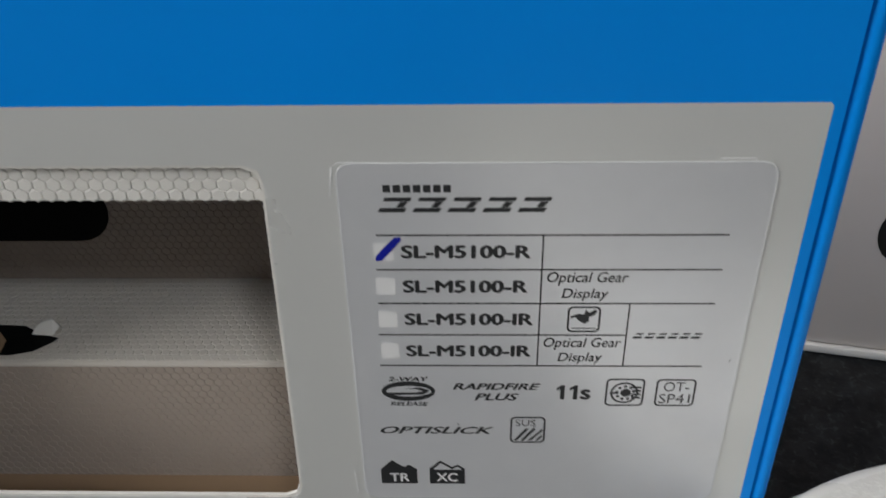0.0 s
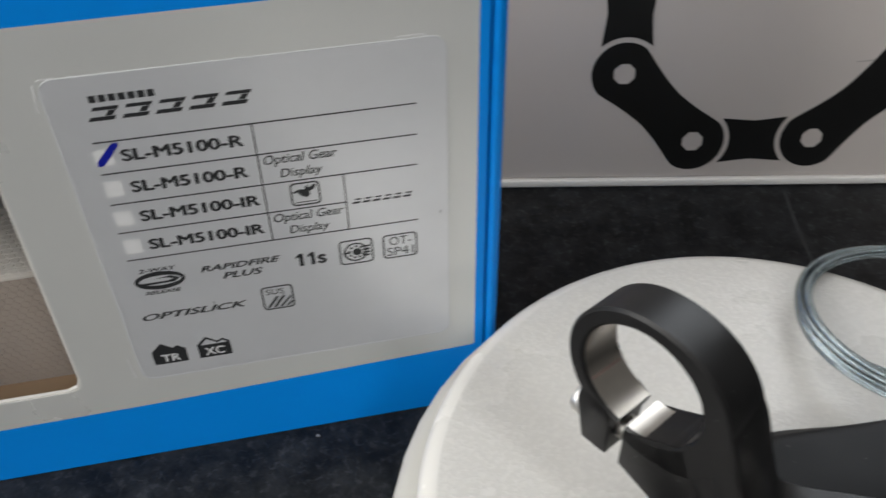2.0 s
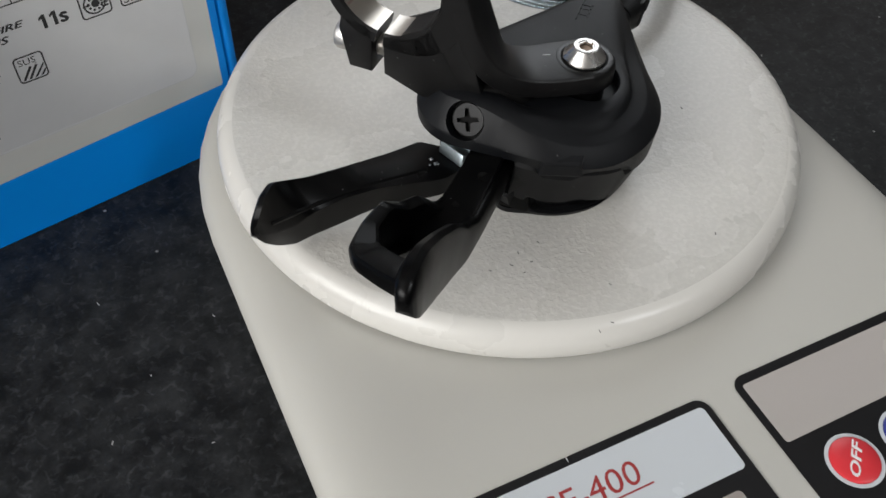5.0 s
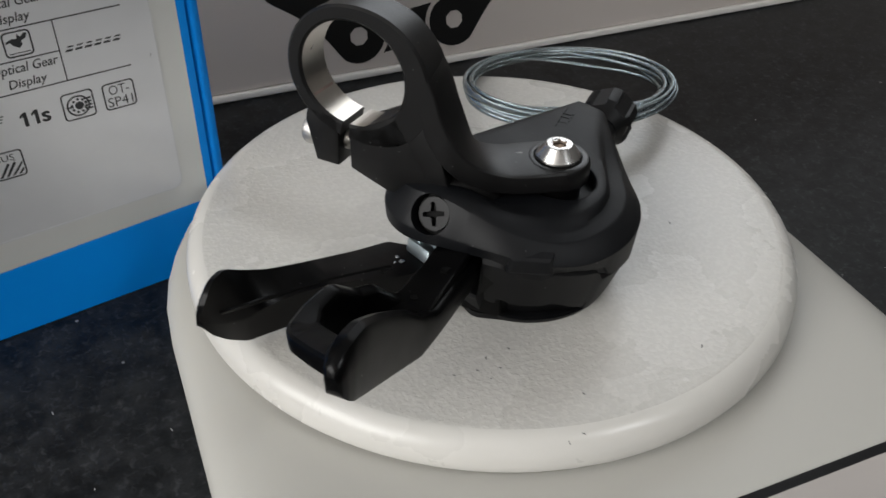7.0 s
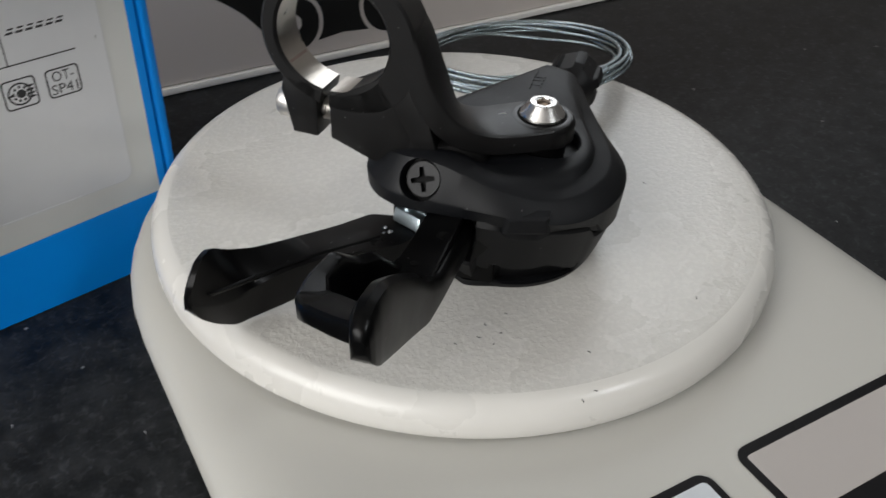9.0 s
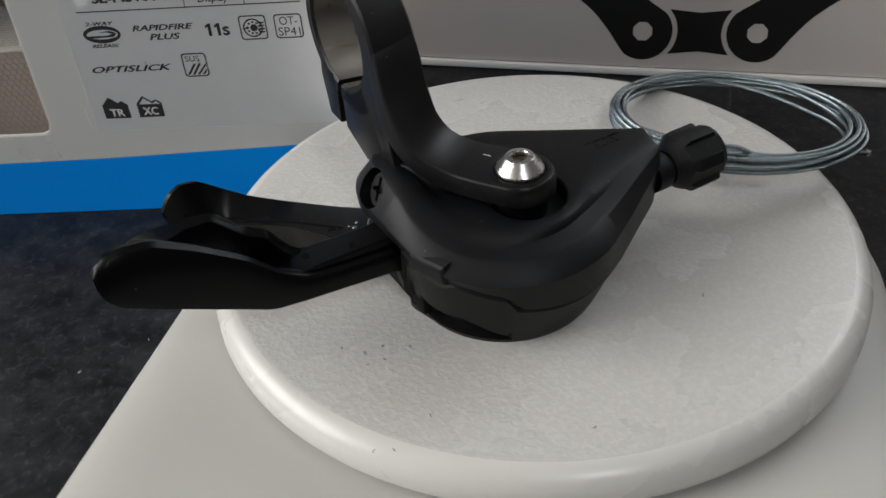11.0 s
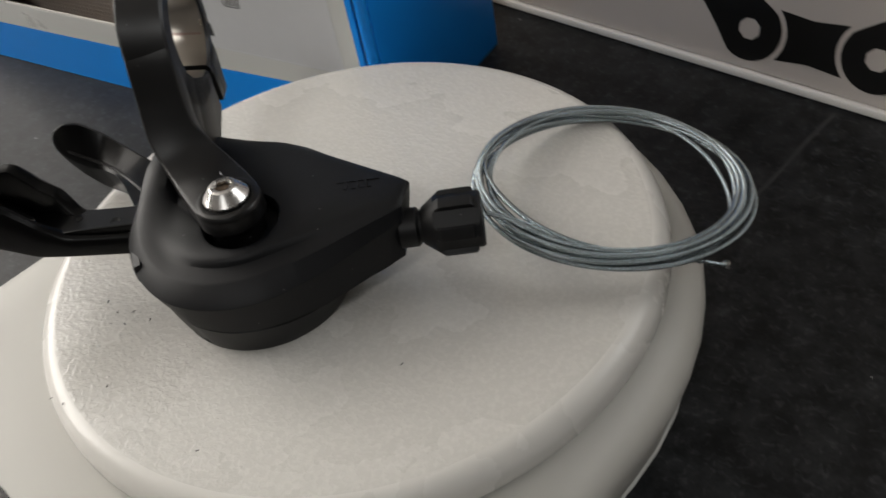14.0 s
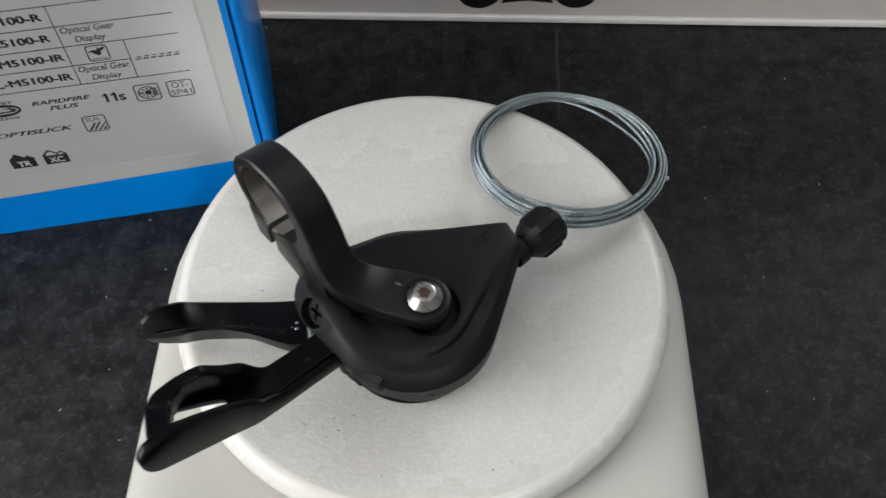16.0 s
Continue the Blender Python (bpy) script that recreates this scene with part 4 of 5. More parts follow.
    for u in (24.0, 26.4, 28.1):
        part("mark", box((u, -0.6, 25.2), (u + 0.3, 1.0, 25.58), 0.06), SHELL_LOW, t, "small moulded dash")
    # side boss with a sunk cross-head screw
    axis = Vector((-0.86, 0.12, 0.48)).normalized()
    m = axis.to_track_quat("Z", "Y").to_matrix().to_4x4()
    seat = Matrix.Translation((-0.0221, 0.0139, (69.3 - z0) / 1000)) @ m
    bore_well(cover, seat, 4.3, 3.0)
    boss = part("screw_recess", revolve([(4.25, -3.2), (4.25, -2.8), (0.5, -2.8)], 48), DARK, t, "dark floor of the round screw well", angle=30)
    boss.matrix_local = seat
    cross = []
    for q in range(4):
        a = radians(90 * q + 20)
        u, v = Vector((math.cos(a), math.sin(a))), Vector((-math.sin(a), math.cos(a)))
        cross += [tuple(u * 0.8 - v * 0.6), tuple(u * 2.5 - v * 0.45), tuple(u * 2.5 + v * 0.45), tuple(u * 0.8 + v * 0.6)]
    part("screw", flat([ring2d(0.1, 0.1, 3.5, 3.5, 40), cross], -2.6, 1.2, "xy"), SCREW, boss, "black cross-head screw", smooth=False)
    # clamp band: ring, lugs and swept arm
    tilt = 0.122

    def Y(y, z, x):
        return (x, y, z - z0 - tilt * (x + 17.5))
    cy, cz, ri, ro = 33.3, 93.9, 11.4, 14.6
    prof_o, prof_i = [], []
    n = 72
    for k in range(n + 1):
        a = radians(-77 + (283.0 - -77 - 8) * k / n)
        right = max(0.0, math.cos(a - radians(172))) ** 2 * 1.9
        low = max(0.0, math.cos(a - radians(225))) ** 4 * 2.5
        r = ro + right + low
        prof_o.append((cy + r * math.cos(a), cz + r * math.sin(a)))
        prof_i.append((cy + ri * math.cos(a), cz + ri * math.sin(a)))
    bm = bmesh.new()
    cols = []
    for (oy, oz), (iy, iz) in zip(prof_o, prof_i):
        fy, fz = oy - cy, oz - cz
        ln = math.hypot(fy, fz)
        uy, uz = fy / ln, fz / ln
        b = 0.55
        sec = [Y(iy + uy * b, iz + uz * b, -17.5), Y(oy - uy * b, oz - uz * b, -17.5), Y(oy, oz, -17.5 + b), Y(oy, oz, -7.6 - b), Y(oy - uy * b, oz - uz * b, -7.6), Y(iy + uy * b, iz + uz * b, -7.6), Y(iy, iz, -7.6 - b), Y(iy, iz, -17.5 + b)]
        cols.append([bm.verts.new(c) for c in sec])
    for a, b in zip(cols, cols[1:]):
        for k in range(8):
            bm.faces.new((a[k], a[(k + 1) % 8], b[(k + 1) % 8], b[k]))
    bm.faces.new(cols[0])
    bm.faces.new(cols[-1][::-1])
    clamp = part("clamp_ring", bm, ANODISED_MATT, t, "black anodised handlebar clamp ring", angle=30)
    # bare bore of the ring
    bm = bmesh.new()
    cols = []
    for iy, iz in prof_i:
        k = (ri - 0.06) / ri
        cols.append([bm.verts.new(Y(cy + (iy - cy) * k, cz + (iz - cz) * k, x)) for x in (-16.9, -8.2)])
    for a, b in zip(cols, cols[1:]):
        bm.faces.new((a[0], a[1], b[1], b[0]))
    part("bore", bm, RAW_ALU, t, "bare machined aluminium bore of the clamp")
    bm = bmesh.new()
    cols = [[bm.verts.new(Y(cy + (ri - 0.12) * math.cos(radians(a)), cz + (ri - 0.12) * math.sin(radians(a)), x)) for x in (-16.6, -9.0)] for a in (-37, -35.5, -34)]
    for a, b in zip(cols, cols[1:]):
        bm.faces.new((a[0], a[1], b[1], b[0]))
    part("bore_streak", bm, STREAK, t, "faint brownish streak inside the bore")
    # lugs either side of the gap

    def lug(name, pts, front=-17.5, b=0.35):
        bm = loft([[Y(y, z, x) for y, z in pts] for x in (front, -7.6)])
        bmesh.ops.bevel(bm, geom=bm.edges[:], offset=b, segments=2, affect="EDGES", profile=0.5)
        return part(name, bm, ANODISED_MATT, t, angle=25)
    lug("clamp_lug", [(37.2, 71.9), (42.6, 72.1), (44.6, 81.5), (44.0, 84.6), (41.2, 84.4), (38.6, 83.2), (37.0, 82.8)])
    lug("clamp_lug", [(34.4, 72.2), (34.5, 81.7), (30.5, 82.9), (26.4, 85.2), (24.0, 87.4), (17.2, 75.0), (19.0, 70.0), (25.4, 68.4)])
    lug("clamp_column", [(24.4, 87.2), (22.6, 89), (20.5, 91), (17.6, 88.5), (13.8, 79.0), (12.0, 73.0), (14.0, 69.4), (19.5, 69.0), (17.6, 75.0)], -17.44, 0.3)
    bm = loft([[(x, y, z - z0) for x, y in hull([(-13.0, 15.5, q), (-8.6, 8.6, q + 1.0)], (-11, 12), 48)] for z, q in ((68.0, 5.0), (72.0, 4.8), (73.6, 4.2), (74.2, 3.0))])
    part("arm_root", bm, ANODISED_MATT, t)
    for k in range(5):
        part("screw_thread", revolve([(1.9, 34.4 + 0.55 * k), (2.5, 34.65 + 0.55 * k), (1.9, 34.9 + 0.55 * k)], 24, "y", (-13.1, 0, 76.6 - z0)), CHROME, t)
    part("clamp_screw", revolve([(2.0, 30), (2.0, 42.7), (3.3, 42.75), (3.4, 43.4), (3.3, 46.2), (2.9, 46.8), (1.5, 46.9), (1.4, 45)], 32, "y", (-13.1, 0, 76.6 - z0)), NICKEL, t, "shiny steel clamp screw")
    # arm sweeping from the ring to the mounting bolt
    rows = [
        (-12.55, 21.6, 100.6 - z0, 9.7, 3.0, 0, -0.87, 0.5),
        (-12.55, 18.9, 96.0 - z0, 9.8, 4.2, 0, -0.99, 0.1),
        (-12.55, 17.7, 92.6 - z0, 9.9, 4.9, 0, -1, 0.05),
        (-12.5, 15.9, 86.5 - z0, 10.0, 5.4, 0, -0.95, 0.3),
        (-12.0, 13.0, 80.2 - z0, 10.6, 5.4, 0.12, -0.75, 0.65),
        (-9.6, 9.6, 75.6 - z0, 11.6, 5.0, 0.12, -0.35, 0.93),
        (-6.0, 5.0, 73.3 - z0, 13.0, 4.6, 0.05, -0.1, 1),
        (-2.2, -0.6, 72.9 - z0, 13.9, 4.6, 0, 0, 1),
        (0.9, -5.3, 72.9 - z0, 14.0, 4.6, 0, 0, 1),
    ]
    part("clamp_arm", sweep(rows, 8, 0, 8, False), ANODISED_MATT, t, "black anodised arm between clamp and bolt", angle=24)
    pad = ((5.6, 66.1), (5.7, 70.3), (6.7, 70.5), (7.05, 70.9), (7.05, 73.9), (6.9, 74.6), (6.5, 75.1), (6.0, 75.28), (5.25, 75.28), (5.1, 74.9), (4.9, 74.6))
    part("bolt_pad", revolve([(r, z - z0) for r, z in pad], 64, at=(bolt[0], bolt[1], 0)), ANODISED, t, angle=28)
    part("countersink", revolve([(5.1, 75.2 - z0), (5.2, 75.34 - z0), (4.6, 75.34 - z0)], 48, at=(bolt[0], bolt[1], 0)), DARK, t, "dark ring round the bolt")
    screw = part("bolt", revolve([(4.4, 75.3 - z0), (4.75, 75.5 - z0), (4.7, 75.9 - z0), (3.1, 77.9 - z0), (2.85, 78.25 - z0), (2.6, 78.35 - z0), (1.95, 78.35 - z0), (1.8, 78.1 - z0), (1.8, 77.2 - z0)], 48, at=(bolt[0], bolt[1], 0)), CHROME, t, "polished steel cone-head bolt", angle=22)
    part("bolt_socket", flat([ring2d(bolt[0], bolt[1], 1.78, 1.78, 32), ring2d(bolt[0], bolt[1], 1.7, 1.7, 6, 0.3)], 77.6 - z0, 0.55, "xy"), CHROME, screw, "hexagonal socket", smooth=False)
    part("bolt_floor", revolve([(1.7, 77.3 - z0), (1.7, 77.4 - z0)], 24, at=(bolt[0], bolt[1], 0)), SOCKET, screw)
    # cable adjuster
    ay, az = -5.8, 61.0 - z0
    part("adjuster_neck", revolve([(4.2, 34), (4.2, 37.6), (3.5, 38.2), (3.4, 40.4), (4.6, 41.2)], 32, "x", (0, ay, az)), SHELL_LOW, t)
    rings = []
    cone = [(38.7 + 0.45 * k, 3.9 + 0.33 * k) for k in range(10)]
    for x, r in cone + [(43.2, 6.95), (49.3, 6.95), (49.8, 6.6), (50.0, 5.95), (50.9, 5.9), (51.35, 5.5), (51.4, 1.0)]:
        ring = []
        for q in range(120):
            a = 2 * math.pi * q / 120
            w = abs((a - radians(130) + radians(30)) % radians(60) - radians(30))
            face = 5.75 / math.cos(w) if w < radians(18.5) else 6.95
            f = min(r, face)
            ring.append((x, ay + f * math.cos(a), az + f * math.sin(a)))
        rings.append(ring)
    part("adjuster_knob", loft(rings), SHELL_LOW, t, "black cable adjuster knob with six flat flutes", angle=24)
    # main thumb lever: flat root with two holes, near blade, looped far wall and open floor
    zz = lambda z: z - z0

    def crisp(bm, offset, angle=24, seg=2):
        """Rounds the sharp edges of a faceted moulding by a little."""
        bmesh.ops.recalc_face_normals(bm, faces=bm.faces)
        es = [e for e in bm.edges if len(e.link_faces) == 2 and e.calc_face_angle(0) > radians(angle)]
        bmesh.ops.bevel(bm, geom=es, offset=offset, offset_type="OFFSET", segments=seg, affect="EDGES", profile=0.5, clamp_overlap=True)
        return bm

    def dense(rows, per):
        """Straight runs between the rows, with a short rounding at each of them."""
        rows = np.array(rows, float)
        out = [rows[0]]
        for i in range(1, len(rows) - 1):
            p, q, r = rows[i - 1], rows[i], rows[i + 1]
            a0, a1 = q + (p - q) * 0.22, q + (r - q) * 0.22
            for k in range(per + 1):
                f = k / per
                out.append((1 - f) ** 2 * a0 + 2 * f * (1 - f) * q + f * f * a1)
        return np.array(out + [rows[-1]])

    def floor_z(x, y):
        return float(np.interp(-x, (18, 41, 45, 50, 53, 58, 64, 67, 75), (63.3, 63.4, 62.7, 61.9, 62.2, 65.2, 69.6, 72.2, 76.4))) - 0.12 * (y - 6)

    def bent_plate(loops, thick, bevel=0.4):
        fine = []
        for loop in loops:
            d = []
            for (ax, ay_), (bx, by_) in zip(loop, loop[1:] + loop[:1]):
                n = max(1, int(math.hypot(bx - ax, by_ - ay_) / 2.5))
                d += [(ax + (bx - ax) * k / n, ay_ + (by_ - ay_) * k / n) for k in range(n)]
            fine.append(d)
        bm = flat(fine, 0.0, thick, "xy")
        for v in bm.verts:
            v.co.z += zz(floor_z(v.co.x, v.co.y)) - thick
        return crisp(bm, bevel, 60)
    outline = [(-18, 12.0), (-30, 12.2), (-38.5, 13.0), (-44.5, 15.6), (-49, 17.4), (-54, 18.6), (-64, 19.4), (-67.5, 17.8), (-71, 12.5), (-73.4, 7), (-74, 5.4), (-60, 5.2), (-50, 5.0), (-42, 4.7), (-18, 4.3)]
    hole = [(-54.6, 6.6), (-53.4, 8.6), (-52.6, 12.8), (-53.4, 13.8), (-58, 15.0), (-63.8, 15.8), (-65.0, 15.2), (-66.6, 12.0), (-67.4, 8.0), (-66.8, 6.8), (-60.5, 6.4)]
    lever = part("main_lever", bent_plate([outline, hole], 2.2), LEVER, t, "glossy black main thumb lever with an open channel", angle=20)
    rings = []
    for x, y, z, h, w, lean in dense([(-19, 2.5, 55.6, 5.4, 3.4, 0), (-34, 2.8, 57.0, 4.9, 3.4, 0), (-42, 2.9, 57.7, 5.0, 3.4, 0.1), (-49.8, 3.2, 58.5, 8.0, 3.5, 0.35), (-56.5, 3.4, 61.9, 10.4, 3.5, 0.47), (-66, 3.4, 66.9, 12.0, 3.8, 0.5), (-72.0, 3.3, 70.2, 12.2, 4.4, 0.42), (-75.2, 3.3, 72.0, 10.6, 4.5, 0.3), (-76.8, 3.5, 73.6, 8.2, 4.0, 0.2), (-77.7, 3.8, 75.0, 5.6, 3.1, 0.1), (-78.1, 4.3, 76.4, 2.8, 1.9, 0.0)], 3):
        u = Vector((lean, 0.05, 1)).normalized()
        c = Vector((x, y, zz(z)))
        e = Vector((0, 1, 0))
        rings.append([c + u * (h * f) + e * (w * g) for f, g in ((0, 0), (0.1, -0.05), (0.55, -0.02), (0.84, 0.05), (0.95, 0.2), (1, 0.48), (0.96, 0.8), (0.84, 0.97), (0.4, 1.0), (0, 0.95))])
    part("blade", loft(rings), LEVER, lever, "curved thumb pad of the lever", angle=34)
    ridge = [(-37.5, 12.6, 62.0, 59.6), (-40.8, 14.0, 63.2, 59.3), (-44.1, 16.3, 67.6, 59.0), (-48.5, 18.2, 69.2, 59.6), (-53.5, 19.9, 73.7, 61.4), (-60, 21.2, 73.5, 64.0), (-66.3, 20.8, 74.0, 68.2), (-69.8, 18.0, 75.3, 71.2), (-72.5, 12.4, 76.8, 72.4), (-74.0, 8.6, 77.9, 73.2), (-74.7, 6.6, 78.3, 74.2)]
    ridge = dense(ridge, 3)
    rings = []
    for i, (x, y, zt, zb) in enumerate(ridge):
        tan = ridge[min(i + 1, len(ridge) - 1)][:2] - ridge[max(i - 1, 0)][:2]
        tan /= np.linalg.norm(tan)
        n = Vector((-tan[1], tan[0], 0))
        w = 3.2 + 2.8 * ease((-x - 56) / 12) - 3.0 * ease((9.5 - y) / 3)
        o = Vector((x, y, 0))
        rings.append([o + n * a + Vector((0, 0, zz(z))) for a, z in ((0.5, zb), (0, zb + 0.7), (-0.15, zt - 1.2), (0.15, zt - 0.4), (0.7, zt), (w - 0.8, zt - 0.1), (w - 0.2, zt - 0.5), (w, zt - 1.4), (w - 0.2, zb + 0.2), (w - 0.6, zb))])
    part("far_wall", loft(rings), LEVER, lever, "tall curved far wall of the lever's channel", angle=32)
    for x, y, r in ((-30.5, 6.6, 1.25), (-40.0, 9.3, 0.85)):
        z = zz(floor_z(x, y))
        # black disc on the surface paints the shade of a hole
        part("rivet_hole_shade", revolve([(r * 0.7, z - 0.1), (r, z + 0.02), (r, z + 0.1), (r * 0.8, z + 0.1), (r * 0.7, z + 0.03)], 24, at=(x, y, 0)), DARK, lever)
    # release lever: broad flat root bending into an upright paddle
    rows = [
        ((-18, 26.0, 55.2), (-19, 20.5, 57.0), (-21, 11.5, 58.6), (-21, 11.5, 54.2)),
        ((-24, 30.4, 55.6), (-26.5, 23.8, 57.0), (-29.5, 15.0, 58.3), (-29.5, 15.0, 53.6)),
        ((-34, 38.6, 56.8), (-35.5, 32.2, 56.4), (-36.2, 27.6, 57.2), (-34.6, 29.2, 49.0)),
        ((-40, 43.2, 58.0), (-41, 37.6, 56.0), (-40.6, 34.2, 55.6), (-39.6, 36.2, 45.6)),
        ((-45, 45.9, 60.6), (-46, 41.2, 56.6), (-45.2, 38.6, 54.4), (-44.4, 40.6, 45.0)),
        ((-50, 46.0, 64.6), (-50.8, 43.0, 58.6), (-50.2, 41.6, 54.0), (-49.0, 42.8, 45.8)),
        ((-54, 45.6, 65.3), (-54.8, 44.2, 60.0), (-54.6, 43.6, 55.4), (-53.6, 44.2, 49.6)),
        ((-56.6, 45.4, 63.9), (-57.2, 44.9, 60.2), (-57.2, 44.7, 57.0), (-56.4, 45.2, 52.8)),
        ((-58.0, 45.6, 62.0), (-58.3, 45.4, 60.0), (-58.3, 45.4, 57.8), (-57.9, 45.6, 55.4)),
        ((-58.7, 46.0, 60.4), (-58.8, 45.9, 59.6), (-58.8, 45.9, 58.6), (-58.7, 46.0, 57.6)),
    ]
    flatrows = dense([[v for p in r for v in p] for r in rows], 3)
    rings = []
    for i, r in enumerate(flatrows):
        T, M, F, B = (Vector(r[3 * k:3 * k + 3]) - Vector((0, 0, z0)) for k in range(4))
        f = min(1.0, (len(flatrows) - 1 - i) / 3) * 0.75 + 0.25
        back = Vector((-0.1, 1.0, 0)).lerp(Vector((0.2, 1.6, -2.0)), ease((T.x + 46) / 14))
        rings.append([T + Vector((0.4, -0.6, 0.1)), M, F, F + (B - F) * 0.12 + Vector((0, -0.12, 0)), B, B + Vector((0.2, 1.4, 0.2)) * f, F + (back * 1.5 + Vector((0, 0.4, -1.4))) * f, M + (back * 1.6 + Vector((0, 0, -0.8))) * f, T + (back + Vector((0, 0, -0.9))) * f, T + Vector((0, 0.5, -0.1)) * f])
    rel = part("release_lever", loft(rings), LEVER, t, "black release lever with an upright paddle", angle=28)
    rib = dense([[v for v in np.array(r[1]) * 0.62 + np.array(r[2]) * 0.38] for r in rows[1:7]], 3)
    part("rib", sweep([(x, y - 0.1, zz(z) - 0.15, 0.9, 0.7, 0, -0.3, 1) for x, y, z in rib], 1, 4.0, 8), LEVER, rel)
    # this hole's shade is a black disc too
    part("rivet_hole_shade", revolve([(0.9, 0), (1.3, 0.25), (1.3, 0.4), (1.0, 0.4), (0.9, 0.3)], 20, at=(-29.5, 20.4, zz(57.3))), DARK, rel)
    for x, y, r in ((-25.2, 19.0, 0.7), (-24.0, 20.6, 0.45), (-26.4, 17.9, 0.5), (-25.9, 20.2, 0.35), (-24.4, 17.6, 0.4)):
        part("grease_drop", revolve([(r, 0), (r * 0.85, r * 0.35), (r * 0.5, r * 0.6), (r * 0.1, r * 0.7)], 12, at=(x, y, zz(57.35))), GREASE, rel, "shiny drop of grease")
    # pivot parts between the levers
    part("pivot_block", box((-21, -2, 1.5), (-8, 16, 10.5), 0.8), DARK, t)
    pawl = part("pawl", box((-4.0, -2.2, -1.5), (4.0, 2.2, 1.5), 0.35), ZINC, t, "bright zinc-plated steel pawl")
    pawl.matrix_local = pose(-0.0213, 0.0153, (58.9 - z0) / 1000, 18, 8, 58)
    part("pawl_pin", revolve([(0.9, 1.3), (0.9, 2.3), (0.6, 2.5)], 16, at=(2.0, 0.3, 0)), ZINC, pawl)
    part("pawl_rib", box((-3.4, -1.2, 1.3), (0.6, -0.6, 1.9), 0.15), ZINC, pawl)
    return t


shifter()


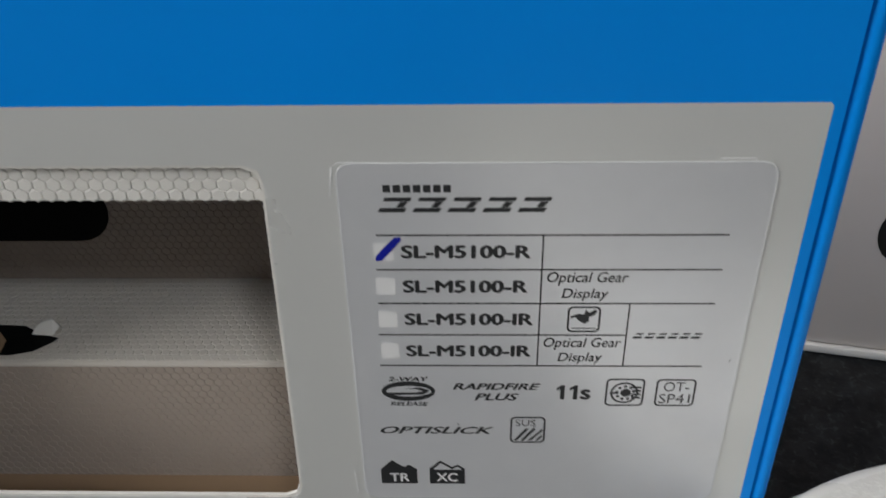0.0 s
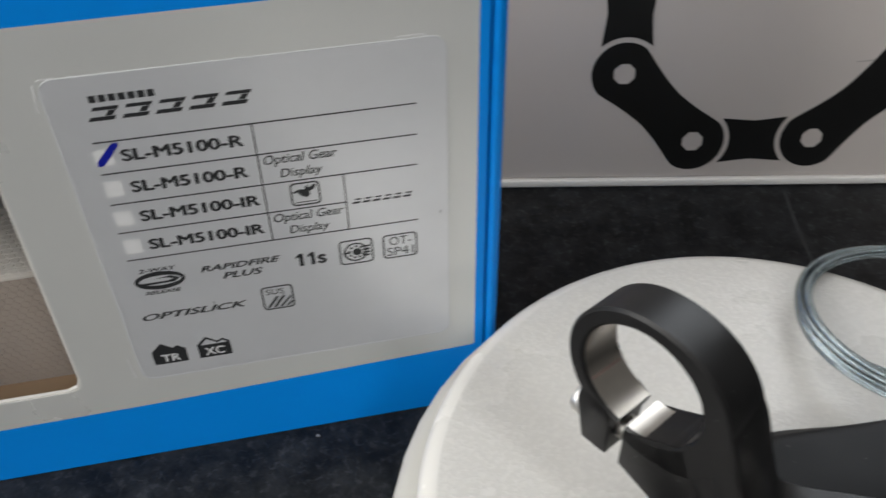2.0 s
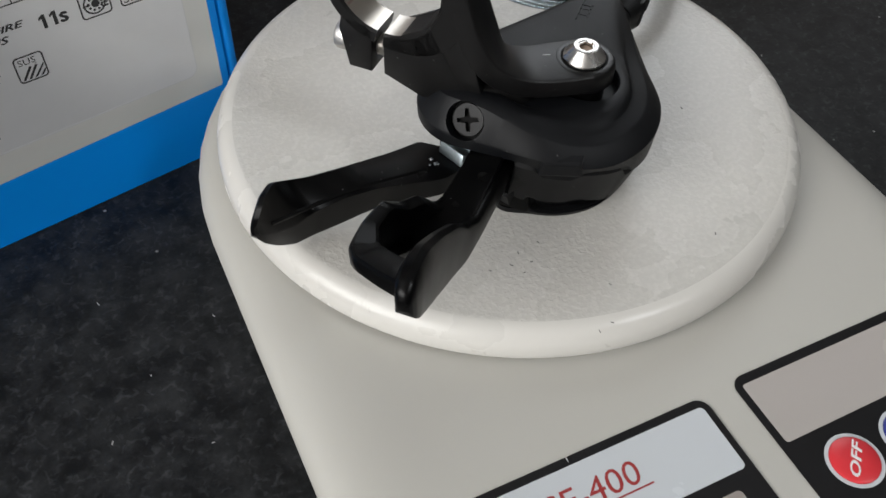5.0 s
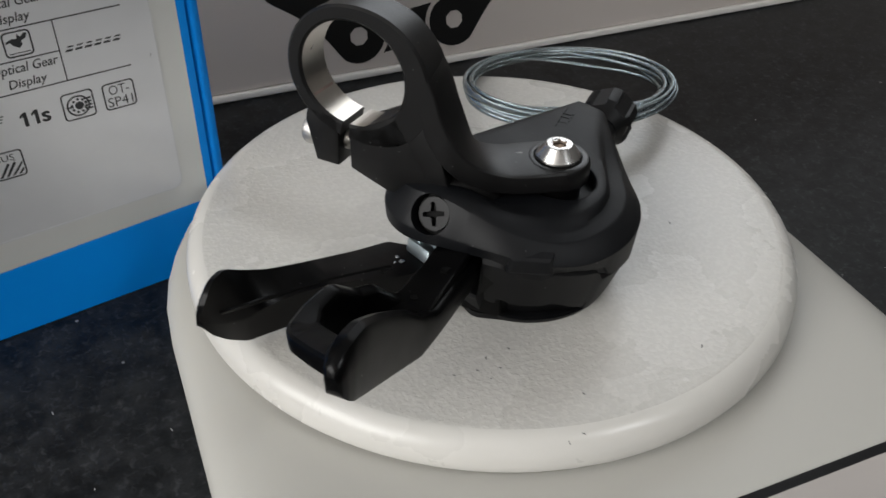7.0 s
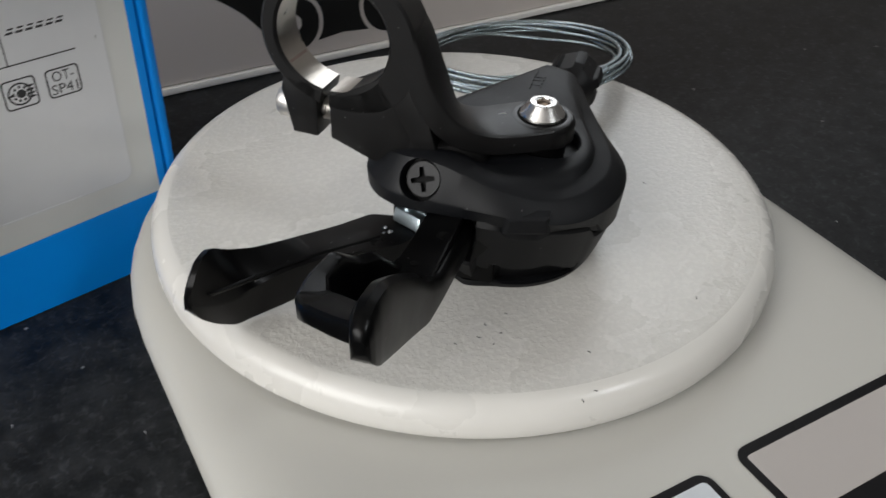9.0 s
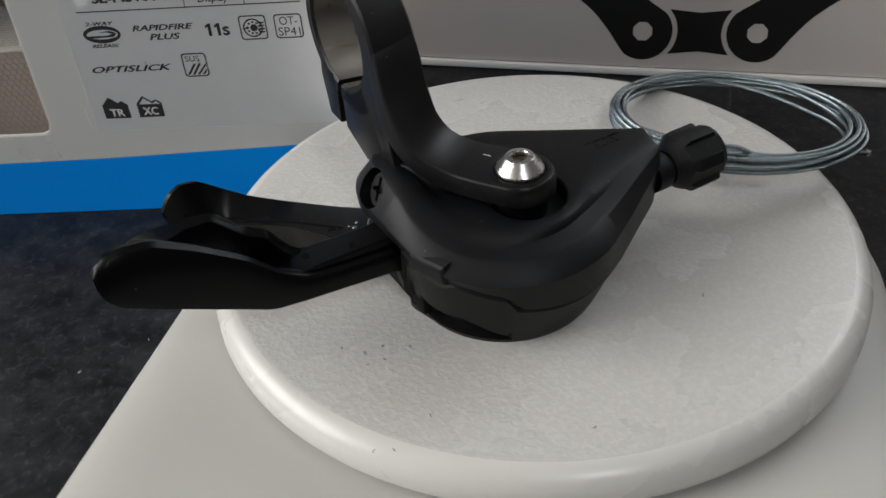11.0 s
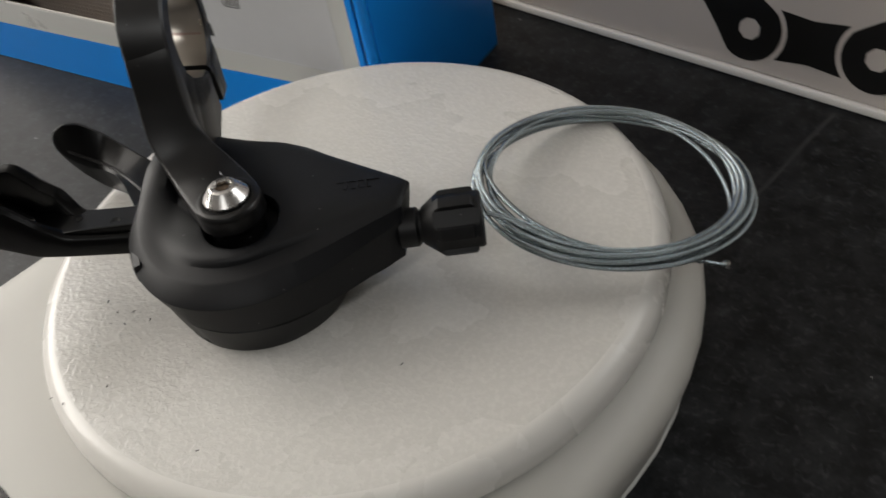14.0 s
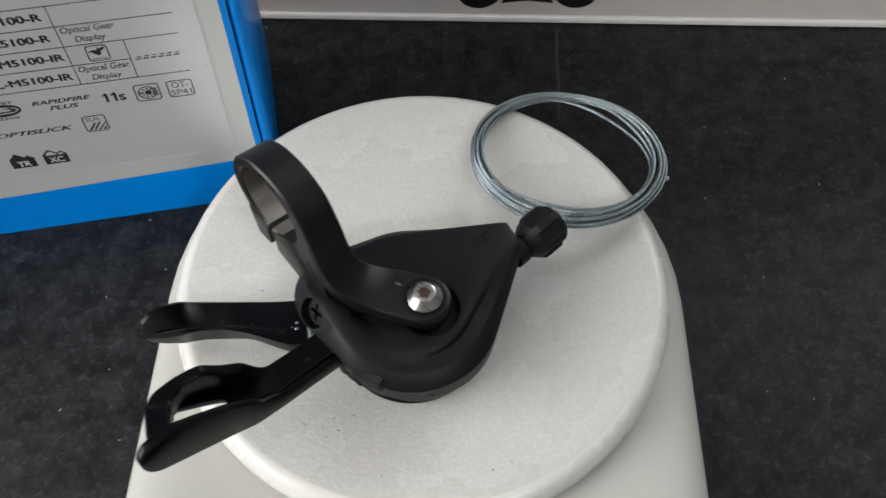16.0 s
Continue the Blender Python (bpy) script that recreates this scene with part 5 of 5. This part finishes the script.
# ---- cable coil ----
def cable():
    c, r = Vector((45.5, 41.9, 49.0)), 28.6
    az, tilt = radians(258.7), radians(-10.5)
    nrm = Vector((math.sin(tilt) * math.cos(az), math.sin(tilt) * math.sin(az), math.cos(tilt)))
    ux = Vector((1, 0, 0))
    ux = (ux - nrm * ux.dot(nrm)).normalized()
    uy = nrm.cross(ux)
    rng = random.Random(5)
    pts = []
    a0 = radians(285)
    turns = 10.125
    n = int(turns * 64)
    ph = [rng.uniform(0, 6.28) for _ in range(6)]
    # where each turn lies in the bundle, and where it slips to the next place
    lay = [(-2.1, -0.7), (0.9, 0.9), (-0.7, -0.8), (2.4, 0.7), (0.8, -0.6), (-0.6, 1.0), (1.5, 2.1), (-2.0, 0.7), (2.3, -0.9), (0.2, 2.2), (-1.0, 0.3)]
    cross = [0.3, 0.62, 0.1, 0.72, 0.5, 0.25, 0.7, 0.15, 0.45, 0.6]
    start = Vector((-3.0, -24.0, 0)) + Vector((math.cos(radians(44)), math.sin(radians(44)), 0)) * 52.2 + Vector((-math.sin(radians(44)), math.cos(radians(44)), 0)) * -5.0
    start.z = 61.4
    for k in range(n):
        a = a0 + 2 * math.pi * turns * k / n
        q = k / n * turns
        i = min(int(q), 9)
        f = min(max((q - i - cross[i]) / 0.22, 0), 1)
        f = f * f * (3 - 2 * f)
        px, py = [1.12 * (lay[i][j] * (1 - f) + lay[i + 1][j] * f) for j in (0, 1)]
        w = 0.55 * math.sin(a + 1.2)
        rr = r + px * math.cos(w) - py * math.sin(w) + 0.35 * math.sin(a * 1.83 + ph[0])
        hh = px * math.sin(w) + py * math.cos(w) + 0.35 * math.sin(a * 1.62 + ph[2])
        pts.append(c + ux * rr * math.cos(a) + uy * rr * math.sin(a) + nrm * hh)
    lead = [start.lerp(pts[0], f) + Vector((0, 0, 1.5 * math.sin(math.pi * f))) for f in (0, 0.25, 0.5, 0.75)]
    end = Vector((78.2, 37.1, 44.6))
    tail = [pts[-1].lerp(end, f) for f in (0.5, 1.0)]
    path = smooth_path([tuple(p) for p in lead + pts[2:] + tail], 5)
    t = thing("shift_cable", Matrix(), "coiled galvanised steel shift cable resting on the weighing plate", "cable")
    for s in range(6):
        bm = bmesh.new()
        prev = None
        dist = 0.0
        for i in range(len(path)):
            p = Vector(path[i])
            tan = Vector(path[min(i + 1, len(path) - 1)] - path[max(i - 1, 0)]).normalized()
            if i:
                dist += (p - Vector(path[i - 1])).length
            side = tan.cross(Vector((0, 0, 1))).normalized()
            up = side.cross(tan)
            a = 2 * math.pi * (dist / 4.2 + s / 6)
            p = p + (side * math.cos(a) + up * math.sin(a)) * 0.41
            ring = [bm.verts.new(p + (side * math.cos(2 * math.pi * q / 5) + up * math.sin(2 * math.pi * q / 5)) * 0.25) for q in range(5)]
            if prev:
                for q in range(5):
                    bm.faces.new((prev[q], prev[(q + 1) % 5], ring[(q + 1) % 5], ring[q]))
            prev = ring
        part("wire_strand", bm, WIRE, t, angle=80)
    part("cable_end", revolve([(0.6, -1.2), (0.7, -1.0), (0.7, 0.3), (0.4, 0.5)], 12, "x"), CHROME, t, "bright cut cable end").matrix_local = pose(end.x / 1000, end.y / 1000, end.z / 1000, 0, 0, -40)
    return t


cable()


# ---- lint and crumbs ----
def specks():
    rng = random.Random(11)

    def fleck(name, x, y, z, size, material, label):
        bm = bmesh.new()
        a = rng.uniform(0, 3.14)
        rows = []
        for k in range(4):
            f = k / 3 - 0.5
            rows.append((x + size * f * math.cos(a) + rng.uniform(-0.15, 0.15), y + size * f * math.sin(a) + rng.uniform(-0.15, 0.15), z + 0.09, 0.17, 0.14, 0, 0, 1))
        bm = sweep(rows, 2, 2.5, 6, False)
        ob = part(name, bm, material)
        tagged(ob, label, "lint", "flecks of lint")
    for x, y, s in ((38.9, -22.7, 1.3), (-26.6, -51.0, 1.2), (-31.6, -50.3, 0.9), (-17.9, -74.0, 1.2), (-48.5, -8.3, 0.9), (-23.6, -48.5, 1.0), (-22, -52, 0.6), (-9.5, -64.5, 0.9), (20.5, -62.0, 0.9), (-14.2, -73.2, 0.7), (-25.0, -54, 0.6), (-18.0, -47.6, 0.7)):
        fleck("lint_fleck", x, y, 44.05 if math.hypot(x, y) < 70.5 else 43.4, s * 0.8, LINT, "tiny dark fleck of lint lying on the weighing plate")
    fleck("lint_fleck", -6.0, -23.2, 75.2, 1.6, LINT_PALE, "tiny pale fleck of lint on the clamp arm")
    for x, y, s in ((-87.3, -3.4, 1.2), (-114.4, 13.1, 1.6), (109.2, 97.5, 1.3), (121.2, 27.4, 1.3), (-98, -40, 1.1), (-120, -30, 1.4), (-95, -60, 1.0), (130, -20, 1.0), (105, 62, 0.9), (-107, -15, 0.9), (150, 70, 1.1)):
        fleck("crumb", x, y, 0.0, s * 0.6, LINT_PALE, "tiny pale crumb lying on the black worktop")


specks()
